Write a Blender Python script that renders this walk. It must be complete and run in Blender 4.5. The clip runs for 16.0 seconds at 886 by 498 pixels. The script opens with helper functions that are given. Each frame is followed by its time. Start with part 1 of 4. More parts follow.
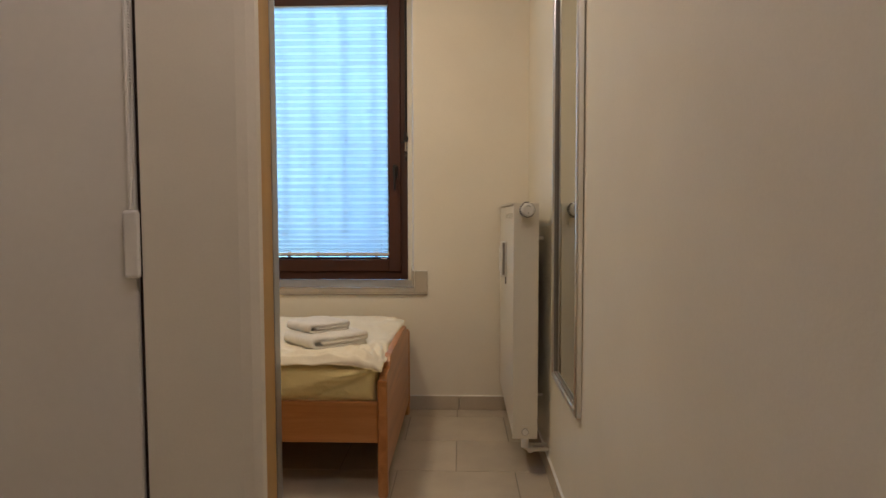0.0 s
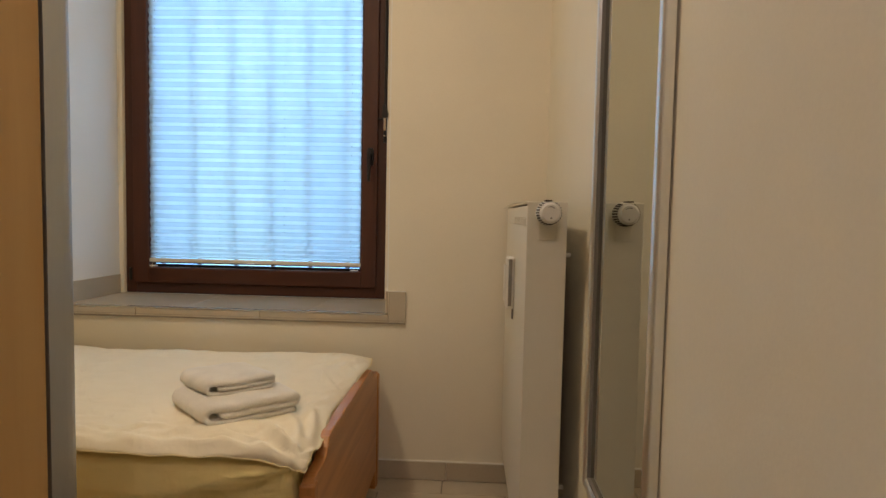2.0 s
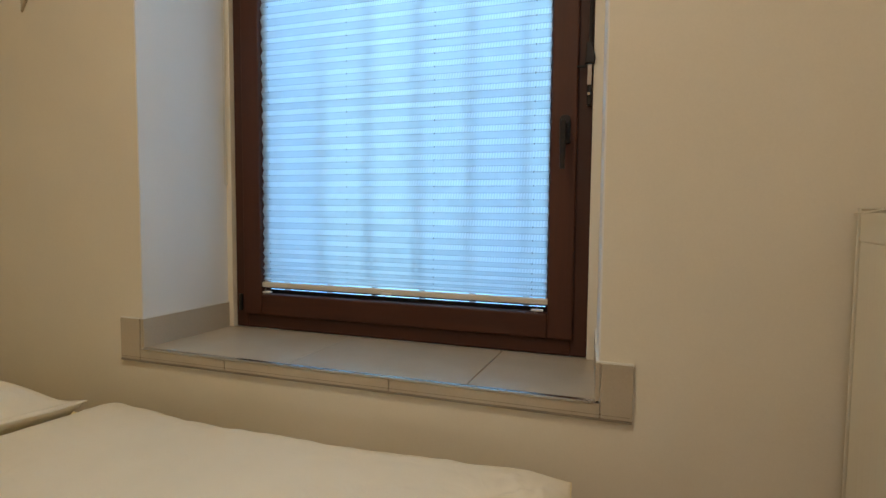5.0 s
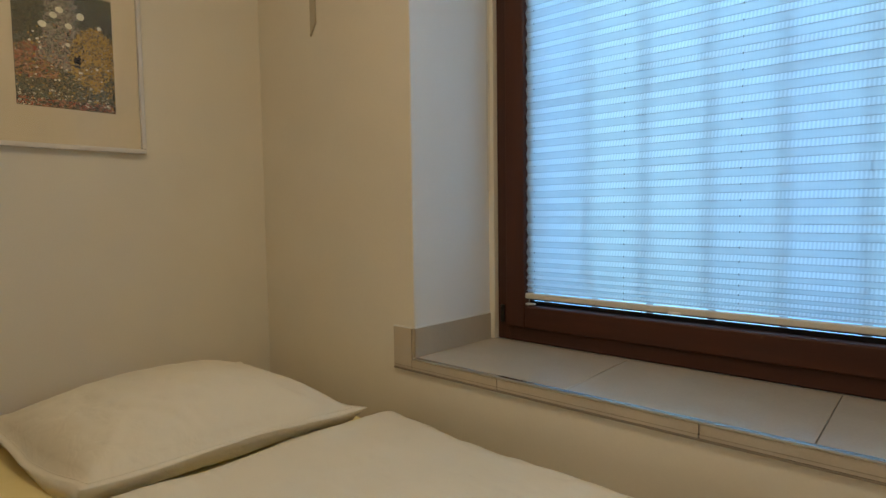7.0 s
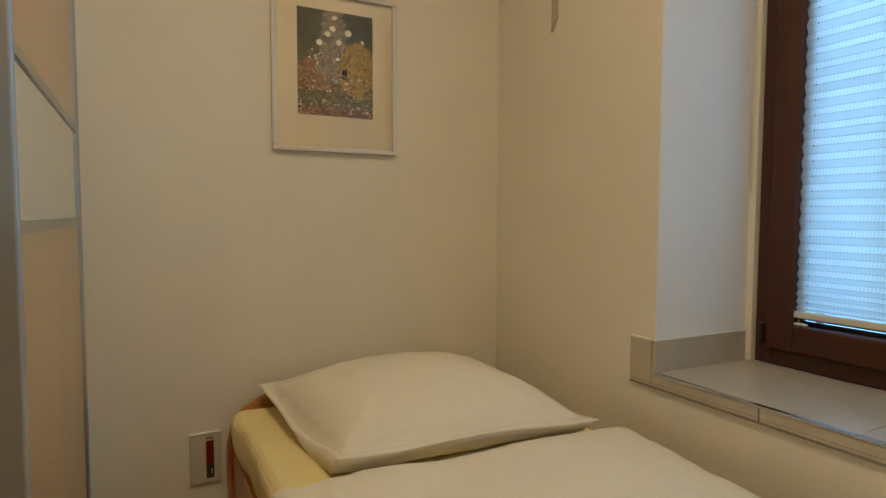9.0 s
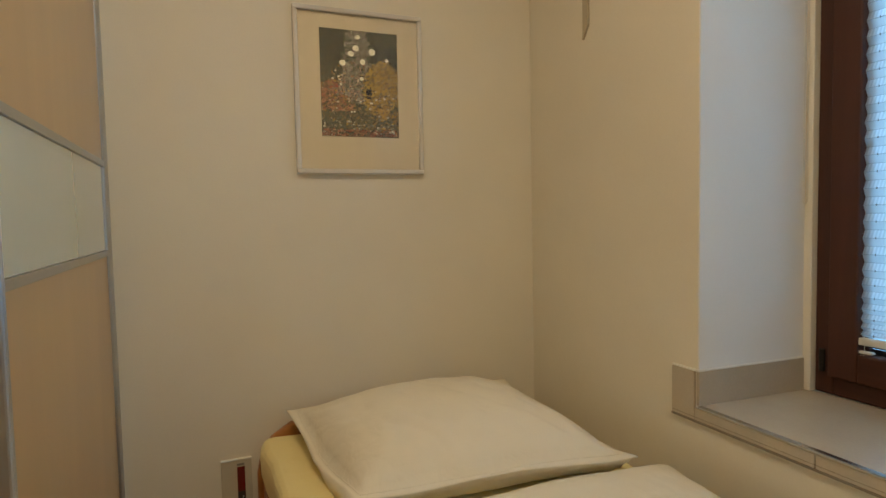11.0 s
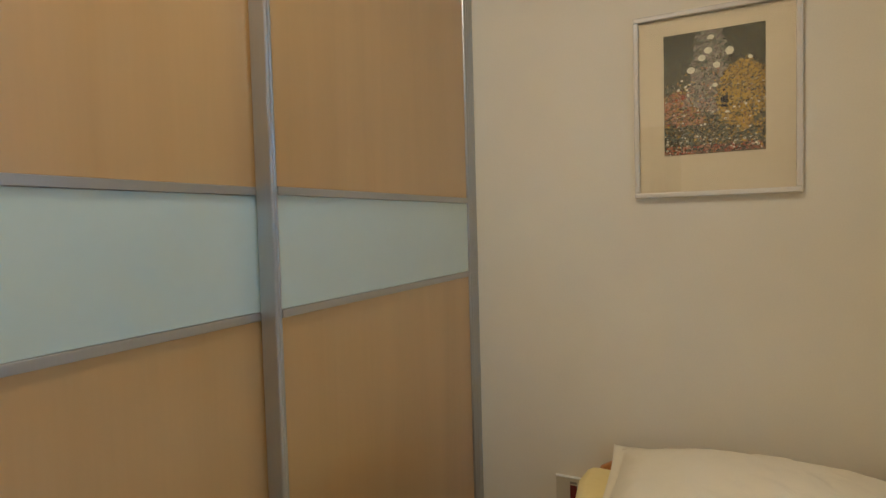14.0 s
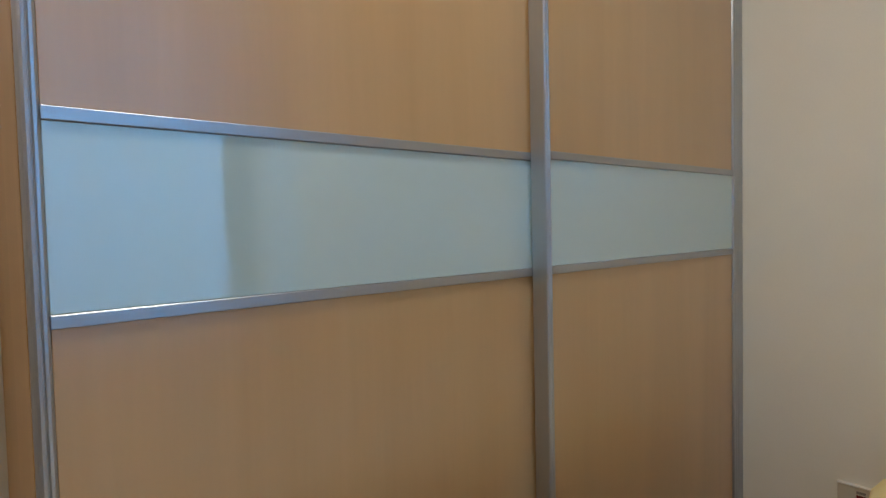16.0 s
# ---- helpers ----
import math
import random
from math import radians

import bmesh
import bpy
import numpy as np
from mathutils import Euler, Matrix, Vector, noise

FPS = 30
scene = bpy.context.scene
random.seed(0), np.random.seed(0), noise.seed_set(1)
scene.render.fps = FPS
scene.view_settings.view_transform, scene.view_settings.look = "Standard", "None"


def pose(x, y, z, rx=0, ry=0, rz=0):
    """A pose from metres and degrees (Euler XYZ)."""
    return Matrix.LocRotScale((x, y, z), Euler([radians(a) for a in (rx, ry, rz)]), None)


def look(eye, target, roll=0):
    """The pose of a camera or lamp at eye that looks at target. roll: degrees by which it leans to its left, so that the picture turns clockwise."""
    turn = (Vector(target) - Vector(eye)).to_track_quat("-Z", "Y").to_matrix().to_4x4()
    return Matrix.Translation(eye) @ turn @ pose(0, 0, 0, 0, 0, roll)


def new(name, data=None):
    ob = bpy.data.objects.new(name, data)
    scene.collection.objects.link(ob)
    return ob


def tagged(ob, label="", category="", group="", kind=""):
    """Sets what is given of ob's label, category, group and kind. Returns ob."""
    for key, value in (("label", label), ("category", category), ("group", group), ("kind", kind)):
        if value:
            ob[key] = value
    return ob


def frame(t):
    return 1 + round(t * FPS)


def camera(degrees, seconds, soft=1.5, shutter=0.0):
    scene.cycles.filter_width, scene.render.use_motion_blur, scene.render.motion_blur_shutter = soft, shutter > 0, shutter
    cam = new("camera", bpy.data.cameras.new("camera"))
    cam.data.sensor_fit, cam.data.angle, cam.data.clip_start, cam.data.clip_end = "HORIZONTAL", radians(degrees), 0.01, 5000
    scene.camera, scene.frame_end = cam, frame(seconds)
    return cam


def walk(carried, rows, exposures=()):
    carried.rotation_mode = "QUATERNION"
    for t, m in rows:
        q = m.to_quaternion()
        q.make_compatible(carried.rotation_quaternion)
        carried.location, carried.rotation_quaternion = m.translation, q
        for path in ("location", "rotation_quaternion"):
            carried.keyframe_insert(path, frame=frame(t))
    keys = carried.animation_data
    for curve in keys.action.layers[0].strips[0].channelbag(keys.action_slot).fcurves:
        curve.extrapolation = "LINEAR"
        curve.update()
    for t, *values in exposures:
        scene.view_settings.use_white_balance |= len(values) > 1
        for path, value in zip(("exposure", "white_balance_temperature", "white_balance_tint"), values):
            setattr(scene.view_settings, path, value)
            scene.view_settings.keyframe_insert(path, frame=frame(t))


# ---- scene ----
cam = camera(75.0, 16.0)
PATH = [
    (0, (0.035, 0.063, 1.066), (-0.028, 2.059, 0.954), -0.1),
    (0.5, (0.063, 0.293, 1.066), (-0.006, 2.288, 0.941), 0.5),
    (1, (0.076, 0.507, 1.061), (0.013, 2.502, 0.947), 0.6),
    (1.5, (0.07, 0.696, 1.067), (0.005, 2.692, 0.958), 1.0),
    (2, (0.1, 0.911, 1.083), (0.009, 2.906, 0.963), 1.2),
    (2.5, (0.124, 1.099, 1.09), (0.002, 3.091, 0.966), 1.2),
    (3, (0.098, 1.291, 1.095), (-0.099, 3.277, 0.965), 1.7),
    (3.5, (0.075, 1.468, 1.098), (-0.284, 3.431, 0.964), 2.0),
    (6, (-0.274, 1.983, 1.116), (-1.216, 3.742, 0.982), -0.5),
    (6.5, (-0.326, 1.981, 1.118), (-1.466, 3.619, 0.986), -0.5),
    (7, (-0.365, 1.97, 1.124), (-1.682, 3.469, 0.991), -0.8),
    (7.5, (-0.385, 1.96, 1.116), (-1.805, 3.364, 0.991), -1.0),
    (8, (-0.409, 1.957, 1.115), (-1.881, 3.305, 0.991), 0.9),
    (8.5, (-0.433, 1.96, 1.107), (-2.113, 3.037, 0.98), 1.5),
    (9, (-0.451, 1.956, 1.114), (-2.218, 2.885, 0.995), 0.2),
    (11.5, (-0.495, 2.167, 1.185), (-2.374, 2.84, 1.064), -1.2),
    (12, (-0.575, 2.285, 1.199), (-2.505, 2.792, 1.066), -1.4),
    (12.5, (-0.613, 2.355, 1.227), (-2.605, 2.469, 1.091), -1.7),
    (13, (-0.598, 2.467, 1.218), (-2.56, 2.093, 1.116), -1.5),
    (13.5, (-0.547, 2.551, 1.244), (-2.45, 1.941, 1.151), -1.6),
    (14, (-0.547, 2.627, 1.264), (-2.319, 1.705, 1.176), -1.6),
    (14.5, (-0.532, 2.655, 1.24), (-2.137, 1.464, 1.163), -1.6),
    (15, (-0.494, 2.641, 1.228), (-1.981, 1.307, 1.141), -1.5),
    (15.5, (-0.467, 2.625, 1.208), (-1.862, 1.194, 1.13), -1.5),
    (16, (-0.438, 2.595, 1.193), (-1.736, 1.076, 1.113), -1.3),
]
EXPOSURES = [(0.0, 0.04, 6150, 16), (1.5, 0.06, 6600, 15), (3.0, -0.04, 6600, 15), (3.5, -0.02, 6500, 14), (6.0, -0.24, 6250, 12), (7.0, -0.30, 6300, 11), (8.0, -0.18, 6500, 11),
             (9.0, -0.08, 6500, 11), (11.5, -0.02, 6500, 11), (13.0, 0.02, 6450, 11), (14.0, 0.10, 6000, 12), (15.0, 0.14, 5500, 13), (16.0, 0.17, 5250, 14)]
walk(cam, [(t, look(eye, target, roll)) for t, eye, target, roll in PATH], EXPOSURES)

# ---- world, sun, lamps ----
world = bpy.data.worlds.new("world")
scene.world = world
world.use_nodes = True
wn = world.node_tree
sky = wn.nodes.new("ShaderNodeTexSky")
sky.sky_type = "NISHITA"
sky.sun_disc = False
sky.sun_elevation, sky.sun_rotation = radians(38), radians(150)
wn.nodes["Background"].inputs["Strength"].default_value = 0.10
wn.links.new(sky.outputs[0], wn.nodes["Background"].inputs["Color"])

sun = new("sun", bpy.data.lights.new("sun", "SUN"))
sun.data.energy, sun.data.angle, sun.data.color = 1.0, radians(12), (1.0, 0.95, 0.88)
sun.matrix_world = look((3, -6, 8), (0, 0, 0))

WARM = (1.0, 0.82, 0.55)
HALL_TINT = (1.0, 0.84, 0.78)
ROOM_LAMP = (-0.88, 2.16, 2.64)
# Hall lamp is out of view; added to light the hall walls and bed front.
ADDED_HALL_LAMP = (-0.02, 0.55, 2.64)


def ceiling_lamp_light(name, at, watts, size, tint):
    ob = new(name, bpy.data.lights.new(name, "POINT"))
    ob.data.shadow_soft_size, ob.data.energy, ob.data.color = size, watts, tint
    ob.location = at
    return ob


room_light = new("room_light", bpy.data.lights.new("room_light", "AREA"))
room_light.data.shape, room_light.data.size, room_light.data.energy, room_light.data.color = "DISK", 0.30, 13.6, WARM
room_light.location = (ROOM_LAMP[0], ROOM_LAMP[1], 2.69)
ceiling_lamp_light("added_hall_light", ADDED_HALL_LAMP, 16.5, 0.11, HALL_TINT)
DAY_GLOW = 3.5


# ---- materials ----
def material(name, base, rough=0.6, metal=0.0, vary=0.08, scale=6.0, fine=120.0, bump=0.15, bump_size=0.002,
             stretch=(1, 1, 1), spec=0.5, random_tint=0.0, sheen=0.0):
    """A painted or natural surface: two scales of colour variation, and fine relief."""
    m = bpy.data.materials.new(name)
    m.use_nodes = True
    nt, b = m.node_tree, m.node_tree.nodes["Principled BSDF"]
    L, N = nt.links.new, nt.nodes.new
    co = N("ShaderNodeTexCoord")
    mp = N("ShaderNodeMapping")
    mp.inputs["Scale"].default_value = stretch
    geo = N("ShaderNodeNewGeometry")
    L(geo.outputs["Position"], mp.inputs["Vector"])
    big, small = N("ShaderNodeTexNoise"), N("ShaderNodeTexNoise")
    for n, s, d in ((big, scale, 4), (small, fine, 3)):
        n.inputs["Scale"].default_value, n.inputs["Detail"].default_value = s, d
        L(mp.outputs[0], n.inputs["Vector"])
    add = N("ShaderNodeMath")
    add.operation = "ADD"
    L(big.outputs["Fac"], add.inputs[0])
    half = N("ShaderNodeMath")
    half.operation = "MULTIPLY"
    half.inputs[1].default_value = 0.5
    L(small.outputs["Fac"], half.inputs[0])
    L(half.outputs[0], add.inputs[1])
    ramp = N("ShaderNodeMapRange")
    ramp.inputs["From Min"].default_value, ramp.inputs["From Max"].default_value = 0.4, 1.1
    ramp.inputs["To Min"].default_value, ramp.inputs["To Max"].default_value = 1 - vary, 1 + vary
    L(add.outputs[0], ramp.inputs["Value"])
    hsv = N("ShaderNodeHueSaturation")
    hsv.inputs["Color"].default_value = (*base, 1)
    if random_tint:
        info, rr, mul = N("ShaderNodeObjectInfo"), N("ShaderNodeMapRange"), N("ShaderNodeMath")
        rr.inputs["To Min"].default_value, rr.inputs["To Max"].default_value = 1 - random_tint, 1 + random_tint
        mul.operation = "MULTIPLY"
        L(info.outputs["Random"], rr.inputs["Value"])
        L(rr.outputs[0], mul.inputs[0])
        L(ramp.outputs[0], mul.inputs[1])
        L(mul.outputs[0], hsv.inputs["Value"])
    else:
        L(ramp.outputs[0], hsv.inputs["Value"])
    L(hsv.outputs[0], b.inputs["Base Color"])
    b.inputs["Roughness"].default_value, b.inputs["Metallic"].default_value = rough, metal
    b.inputs["Specular IOR Level"].default_value = spec
    b.inputs["Sheen Weight"].default_value = sheen
    if bump:
        bp = N("ShaderNodeBump")
        bp.inputs["Strength"].default_value, bp.inputs["Distance"].default_value = bump, bump_size
        L(small.outputs["Fac"], bp.inputs["Height"])
        L(bp.outputs[0], b.inputs["Normal"])
    return m


def wood(name, dark, light, rough=0.4, axis=2, scale=1.0, coat=0.0, contrast=1.0):
    """Wood with its grain along one axis: broad flames, fine pores and slow patches."""
    m = bpy.data.materials.new(name)
    m.use_nodes = True
    nt, b = m.node_tree, m.node_tree.nodes["Principled BSDF"]
    L, N = nt.links.new, nt.nodes.new
    geo, info, off = N("ShaderNodeNewGeometry"), N("ShaderNodeObjectInfo"), N("ShaderNodeVectorMath")
    off.operation = "MULTIPLY_ADD"
    off.inputs[0].default_value = (3.1, 5.7, 7.3)
    L(info.outputs["Random"], off.inputs[1])
    L(geo.outputs["Position"], off.inputs[2])
    st = [14.0 * scale] * 3
    st[axis] = 0.8 * scale
    mp = N("ShaderNodeMapping")
    mp.inputs["Scale"].default_value = st
    L(off.outputs[0], mp.inputs["Vector"])
    flame, pore, patch = N("ShaderNodeTexNoise"), N("ShaderNodeTexNoise"), N("ShaderNodeTexNoise")
    flame.inputs["Scale"].default_value, flame.inputs["Detail"].default_value, flame.inputs["Distortion"].default_value = 1.0, 5, 0.9
    pore.inputs["Scale"].default_value, pore.inputs["Detail"].default_value = 14.0, 2
    patch.inputs["Scale"].default_value = 0.35
    for n in (flame, pore, patch):
        L(mp.outputs[0], n.inputs["Vector"])
    mix = N("ShaderNodeMath")
    mix.operation = "MULTIPLY_ADD"
    mix.inputs[1].default_value = 0.18
    L(pore.outputs["Fac"], mix.inputs[0])
    L(flame.outputs["Fac"], mix.inputs[2])
    mix2 = N("ShaderNodeMath")
    mix2.operation = "MULTIPLY_ADD"
    mix2.inputs[1].default_value = 0.4
    L(patch.outputs["Fac"], mix2.inputs[0])
    L(mix.outputs[0], mix2.inputs[2])
    ramp = N("ShaderNodeValToRGB")
    ramp.color_ramp.elements[0].position, ramp.color_ramp.elements[1].position = 0.79 - 0.3 / contrast, 0.79 + 0.3 / contrast
    ramp.color_ramp.elements[0].color, ramp.color_ramp.elements[1].color = (*dark, 1), (*light, 1)
    L(mix2.outputs[0], ramp.inputs[0])
    L(ramp.outputs[0], b.inputs["Base Color"])
    b.inputs["Roughness"].default_value = rough
    b.inputs["Coat Weight"].default_value, b.inputs["Coat Roughness"].default_value, b.inputs["Coat IOR"].default_value = coat, 0.28, 1.5 + 0.35 * (coat > 0.9)
    bp = N("ShaderNodeBump")
    bp.inputs["Strength"].default_value, bp.inputs["Distance"].default_value = 0.12, 0.001
    L(pore.outputs["Fac"], bp.inputs["Height"])
    L(bp.outputs[0], b.inputs["Normal"])
    return m


def cloth(name, base, weave=900.0, wrinkle=0.25, vary=0.04, through_light=0.0):
    """Woven cotton: thread relief, small creases and slight unevenness of colour."""
    m = material(name, base, rough=0.9, vary=vary, scale=5, fine=weave, bump=0.2, bump_size=0.0006, spec=0.2, sheen=0.15)
    nt = m.node_tree
    b = nt.nodes["Principled BSDF"]
    N, L = nt.nodes.new, nt.links.new
    geo, n, bp = N("ShaderNodeNewGeometry"), N("ShaderNodeTexNoise"), N("ShaderNodeBump")
    n.inputs["Scale"].default_value, n.inputs["Detail"].default_value, n.inputs["Distortion"].default_value = 14, 3, 0.6
    bp.inputs["Strength"].default_value, bp.inputs["Distance"].default_value = wrinkle, 0.012
    L(geo.outputs["Position"], n.inputs["Vector"])
    L(n.outputs["Fac"], bp.inputs["Height"])
    old = b.inputs["Normal"].links[0].from_socket
    L(old, bp.inputs["Normal"])
    L(bp.outputs[0], b.inputs["Normal"])
    return m


def blind_fabric(name, clear, dashes, light):
    """Thin pleated fabric that lets daylight through; dashes: rows woven with short upright threads."""
    m = bpy.data.materials.new(name)
    m.use_nodes = True
    nt = m.node_tree
    nt.nodes.clear()
    N, L = nt.nodes.new, nt.links.new
    out, geo = N("ShaderNodeOutputMaterial"), N("ShaderNodeNewGeometry")
    wave, wob, mp = N("ShaderNodeTexWave"), N("ShaderNodeTexNoise"), N("ShaderNodeMapping")
    mp.inputs["Scale"].default_value = (1, 0, 0)
    L(geo.outputs["Position"], mp.inputs["Vector"])
    L(mp.outputs[0], wave.inputs["Vector"])
    wave.inputs["Scale"].default_value, wave.inputs["Distortion"].default_value = 36.0, 0.25
    L(geo.outputs["Position"], wob.inputs["Vector"])
    wob.inputs["Scale"].default_value, wob.inputs["Detail"].default_value = 9.0, 3
    mul, ramp = N("ShaderNodeMath"), N("ShaderNodeMapRange")
    mul.operation = "MULTIPLY_ADD"
    mul.inputs[1].default_value = dashes
    L(wave.outputs["Fac"], mul.inputs[0])
    L(wob.outputs["Fac"], mul.inputs[2])
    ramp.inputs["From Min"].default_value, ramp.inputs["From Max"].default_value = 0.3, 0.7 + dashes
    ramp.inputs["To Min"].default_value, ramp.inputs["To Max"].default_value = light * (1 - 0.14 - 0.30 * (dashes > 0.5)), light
    L(mul.outputs[0], ramp.inputs["Value"])
    col = N("ShaderNodeCombineColor")
    for k in range(3):
        L(ramp.outputs[0], col.inputs[k])
    tl, df, tp = N("ShaderNodeBsdfTranslucent"), N("ShaderNodeBsdfDiffuse"), N("ShaderNodeBsdfRefraction")
    tp.inputs["Roughness"].default_value, tp.inputs["IOR"].default_value = 0.6, 1.35
    L(col.outputs[0], tl.inputs["Color"])
    df.inputs["Color"].default_value = (0.72, 0.75, 0.78, 1)
    tp.inputs["Color"].default_value = (0.95, 0.97, 1, 1)
    a, b = N("ShaderNodeMixShader"), N("ShaderNodeMixShader")
    a.inputs[0].default_value = 0.38
    b.inputs[0].default_value = clear
    L(tl.outputs[0], a.inputs[1])
    L(df.outputs[0], a.inputs[2])
    L(a.outputs[0], b.inputs[1])
    L(tp.outputs[0], b.inputs[2])
    L(b.outputs[0], out.inputs["Surface"])
    return m


def glass(name):
    m = bpy.data.materials.new(name)
    m.use_nodes = True
    b = m.node_tree.nodes["Principled BSDF"]
    b.inputs["Base Color"].default_value = (0.97, 0.99, 0.98, 1)
    b.inputs["Roughness"].default_value, b.inputs["Transmission Weight"].default_value, b.inputs["IOR"].default_value = 0.0, 1.0, 1.45
    return m


def glow(name, color, strength):
    m = bpy.data.materials.new(name)
    m.use_nodes = True
    b = m.node_tree.nodes["Principled BSDF"]
    b.inputs["Base Color"].default_value = (0.9, 0.9, 0.88, 1)
    b.inputs["Emission Color"].default_value, b.inputs["Emission Strength"].default_value = (*color, 1), strength
    return m


def daylight_backdrop(name):
    """Bright hazy daylight with faint upright lighter and darker stretches, as of pale facades and sky."""
    m = bpy.data.materials.new(name)
    m.use_nodes = True
    nt = m.node_tree
    nt.nodes.clear()
    N, L = nt.nodes.new, nt.links.new
    out, em, geo, mp, n, ramp = (N("ShaderNodeOutputMaterial"), N("ShaderNodeEmission"), N("ShaderNodeNewGeometry"),
                                 N("ShaderNodeMapping"), N("ShaderNodeTexNoise"), N("ShaderNodeValToRGB"))
    mp.inputs["Scale"].default_value = (1.4, 1, 0.12)
    L(geo.outputs["Position"], mp.inputs["Vector"])
    L(mp.outputs[0], n.inputs["Vector"])
    n.inputs["Scale"].default_value, n.inputs["Detail"].default_value = 1.6, 2
    ramp.color_ramp.elements[0].position, ramp.color_ramp.elements[1].position = 0.38, 0.60
    ramp.color_ramp.elements[0].color, ramp.color_ramp.elements[1].color = (0.21, 0.52, 0.95, 1), (0.34, 0.72, 1.0, 1)
    L(n.outputs["Fac"], ramp.inputs[0])
    L(ramp.outputs[0], em.inputs["Color"])
    sep, up = N("ShaderNodeSeparateXYZ"), N("ShaderNodeMapRange")
    L(geo.outputs["Position"], sep.inputs[0])
    up.interpolation_type = "SMOOTHSTEP"
    up.inputs["From Min"].default_value, up.inputs["From Max"].default_value = 0.6, 2.4
    up.inputs["To Min"].default_value, up.inputs["To Max"].default_value = 0.80 * DAY_GLOW, 1.18 * DAY_GLOW
    L(sep.outputs["Z"], up.inputs["Value"])
    low, both = N("ShaderNodeMapRange"), N("ShaderNodeMath")
    low.interpolation_type, both.operation = "SMOOTHSTEP", "MULTIPLY"
    low.inputs["From Min"].default_value, low.inputs["From Max"].default_value = 0.25, 0.45
    low.inputs["To Min"].default_value, low.inputs["To Max"].default_value = 0.10, 1.0
    L(sep.outputs["Z"], low.inputs["Value"])
    L(up.outputs[0], both.inputs[0])
    L(low.outputs[0], both.inputs[1])
    L(both.outputs[0], em.inputs["Strength"])
    L(em.outputs[0], out.inputs["Surface"])
    return m


PAINT = material("wall_paint", (0.80, 0.75, 0.63), rough=0.85, vary=0.04, scale=3.5, fine=200, bump=0.15, bump_size=0.0013, spec=0.25)
CEIL_PAINT = material("ceiling_paint", (0.84, 0.82, 0.76), rough=0.9, vary=0.02, scale=2, fine=200, bump=0.1)
REVEAL = material("reveal_paint", (0.82, 0.81, 0.78), rough=0.8, vary=0.03, scale=4, fine=200, bump=0.12, bump_size=0.0012, spec=0.25)
DOOR_WHITE = material("door_lacquer", (0.80, 0.77, 0.70), rough=0.45, vary=0.03, scale=3, fine=60, bump=0.03)
TILE = material("stone_tile", (0.50, 0.435, 0.34), rough=0.22, vary=0.09, scale=7, fine=160, bump=0.05, bump_size=0.0008, random_tint=0.05)
GROUT = material("grout", (0.27, 0.235, 0.185), rough=0.95, vary=0.1, scale=20, fine=300, bump=0.3)
PALE_GROUT = material("pale_grout", (0.80, 0.78, 0.72), rough=0.9, vary=0.05, scale=20, fine=300, bump=0.2)
BEECH_MATT = wood("beech_edge_veneer", (0.46, 0.265, 0.088), (0.57, 0.35, 0.135), rough=0.5, axis=2, scale=0.7, coat=0.05, contrast=0.8)
BEECH = wood("beech_veneer", (0.47, 0.275, 0.10), (0.58, 0.36, 0.15), rough=0.45, axis=2, scale=0.5, coat=1.0, contrast=0.65)
PINE_X = wood("pine_lengthwise", (0.36, 0.13, 0.030), (0.56, 0.25, 0.075), rough=0.38, axis=0, scale=1.4, coat=0.25)
PINE_Z = wood("pine_upright", (0.36, 0.13, 0.030), (0.56, 0.25, 0.075), rough=0.38, axis=2, scale=1.4, coat=0.25)
PINE_Y = wood("pine_crosswise", (0.36, 0.13, 0.030), (0.56, 0.25, 0.075), rough=0.38, axis=1, scale=1.4, coat=0.25)
MAHOG_Z = wood("mahogany_upright", (0.042, 0.0105, 0.004), (0.078, 0.021, 0.0075), rough=0.6, axis=2, scale=1.5, coat=0.0)
MAHOG_X = wood("mahogany_lengthwise", (0.042, 0.0105, 0.004), (0.078, 0.021, 0.0075), rough=0.6, axis=0, scale=1.5, coat=0.0)
# Same wood darkened for the outer frame: its shade is put into the colour.
FRAME_Z = wood("shaded_mahogany_upright", (0.034, 0.009, 0.004), (0.064, 0.018, 0.007), rough=0.6, axis=2, scale=1.5, coat=0.0)
FRAME_X = wood("shaded_mahogany_lengthwise", (0.034, 0.009, 0.004), (0.064, 0.018, 0.007), rough=0.6, axis=0, scale=1.5, coat=0.0)
ALU = material("anodised_aluminium", (0.47, 0.49, 0.52), rough=0.36, metal=0.85, vary=0.04, scale=4, fine=300, bump=0.04, stretch=(1, 1, 0.05))
CHROME = material("chrome", (0.82, 0.82, 0.81), rough=0.30, metal=1.0, vary=0.03, bump=0.0)
STEEL = material("steel_trim", (0.55, 0.54, 0.52), rough=0.22, metal=1.0, vary=0.05, bump=0.0)
MILK_GLASS = material("lacquered_glass", (0.53, 0.68, 0.68), rough=0.04, vary=0.02, scale=3, fine=40, bump=0.0, spec=1.0)
BLACK = material("dark_metal", (0.018, 0.016, 0.015), rough=0.4, vary=0.2, bump=0.05, metal=0.3)
RUBBER = material("dark_seal", (0.035, 0.022, 0.014), rough=0.8, vary=0.2)
ENAMEL = material("radiator_enamel", (0.75, 0.71, 0.60), rough=0.35, vary=0.02, scale=4, fine=80, bump=0.03)
PLASTIC = material("white_plastic", (0.80, 0.78, 0.72), rough=0.4, vary=0.03, bump=0.03)
CREAM_PLASTIC = material("cream_plastic", (0.70, 0.68, 0.60), rough=0.4, vary=0.03, bump=0.03)
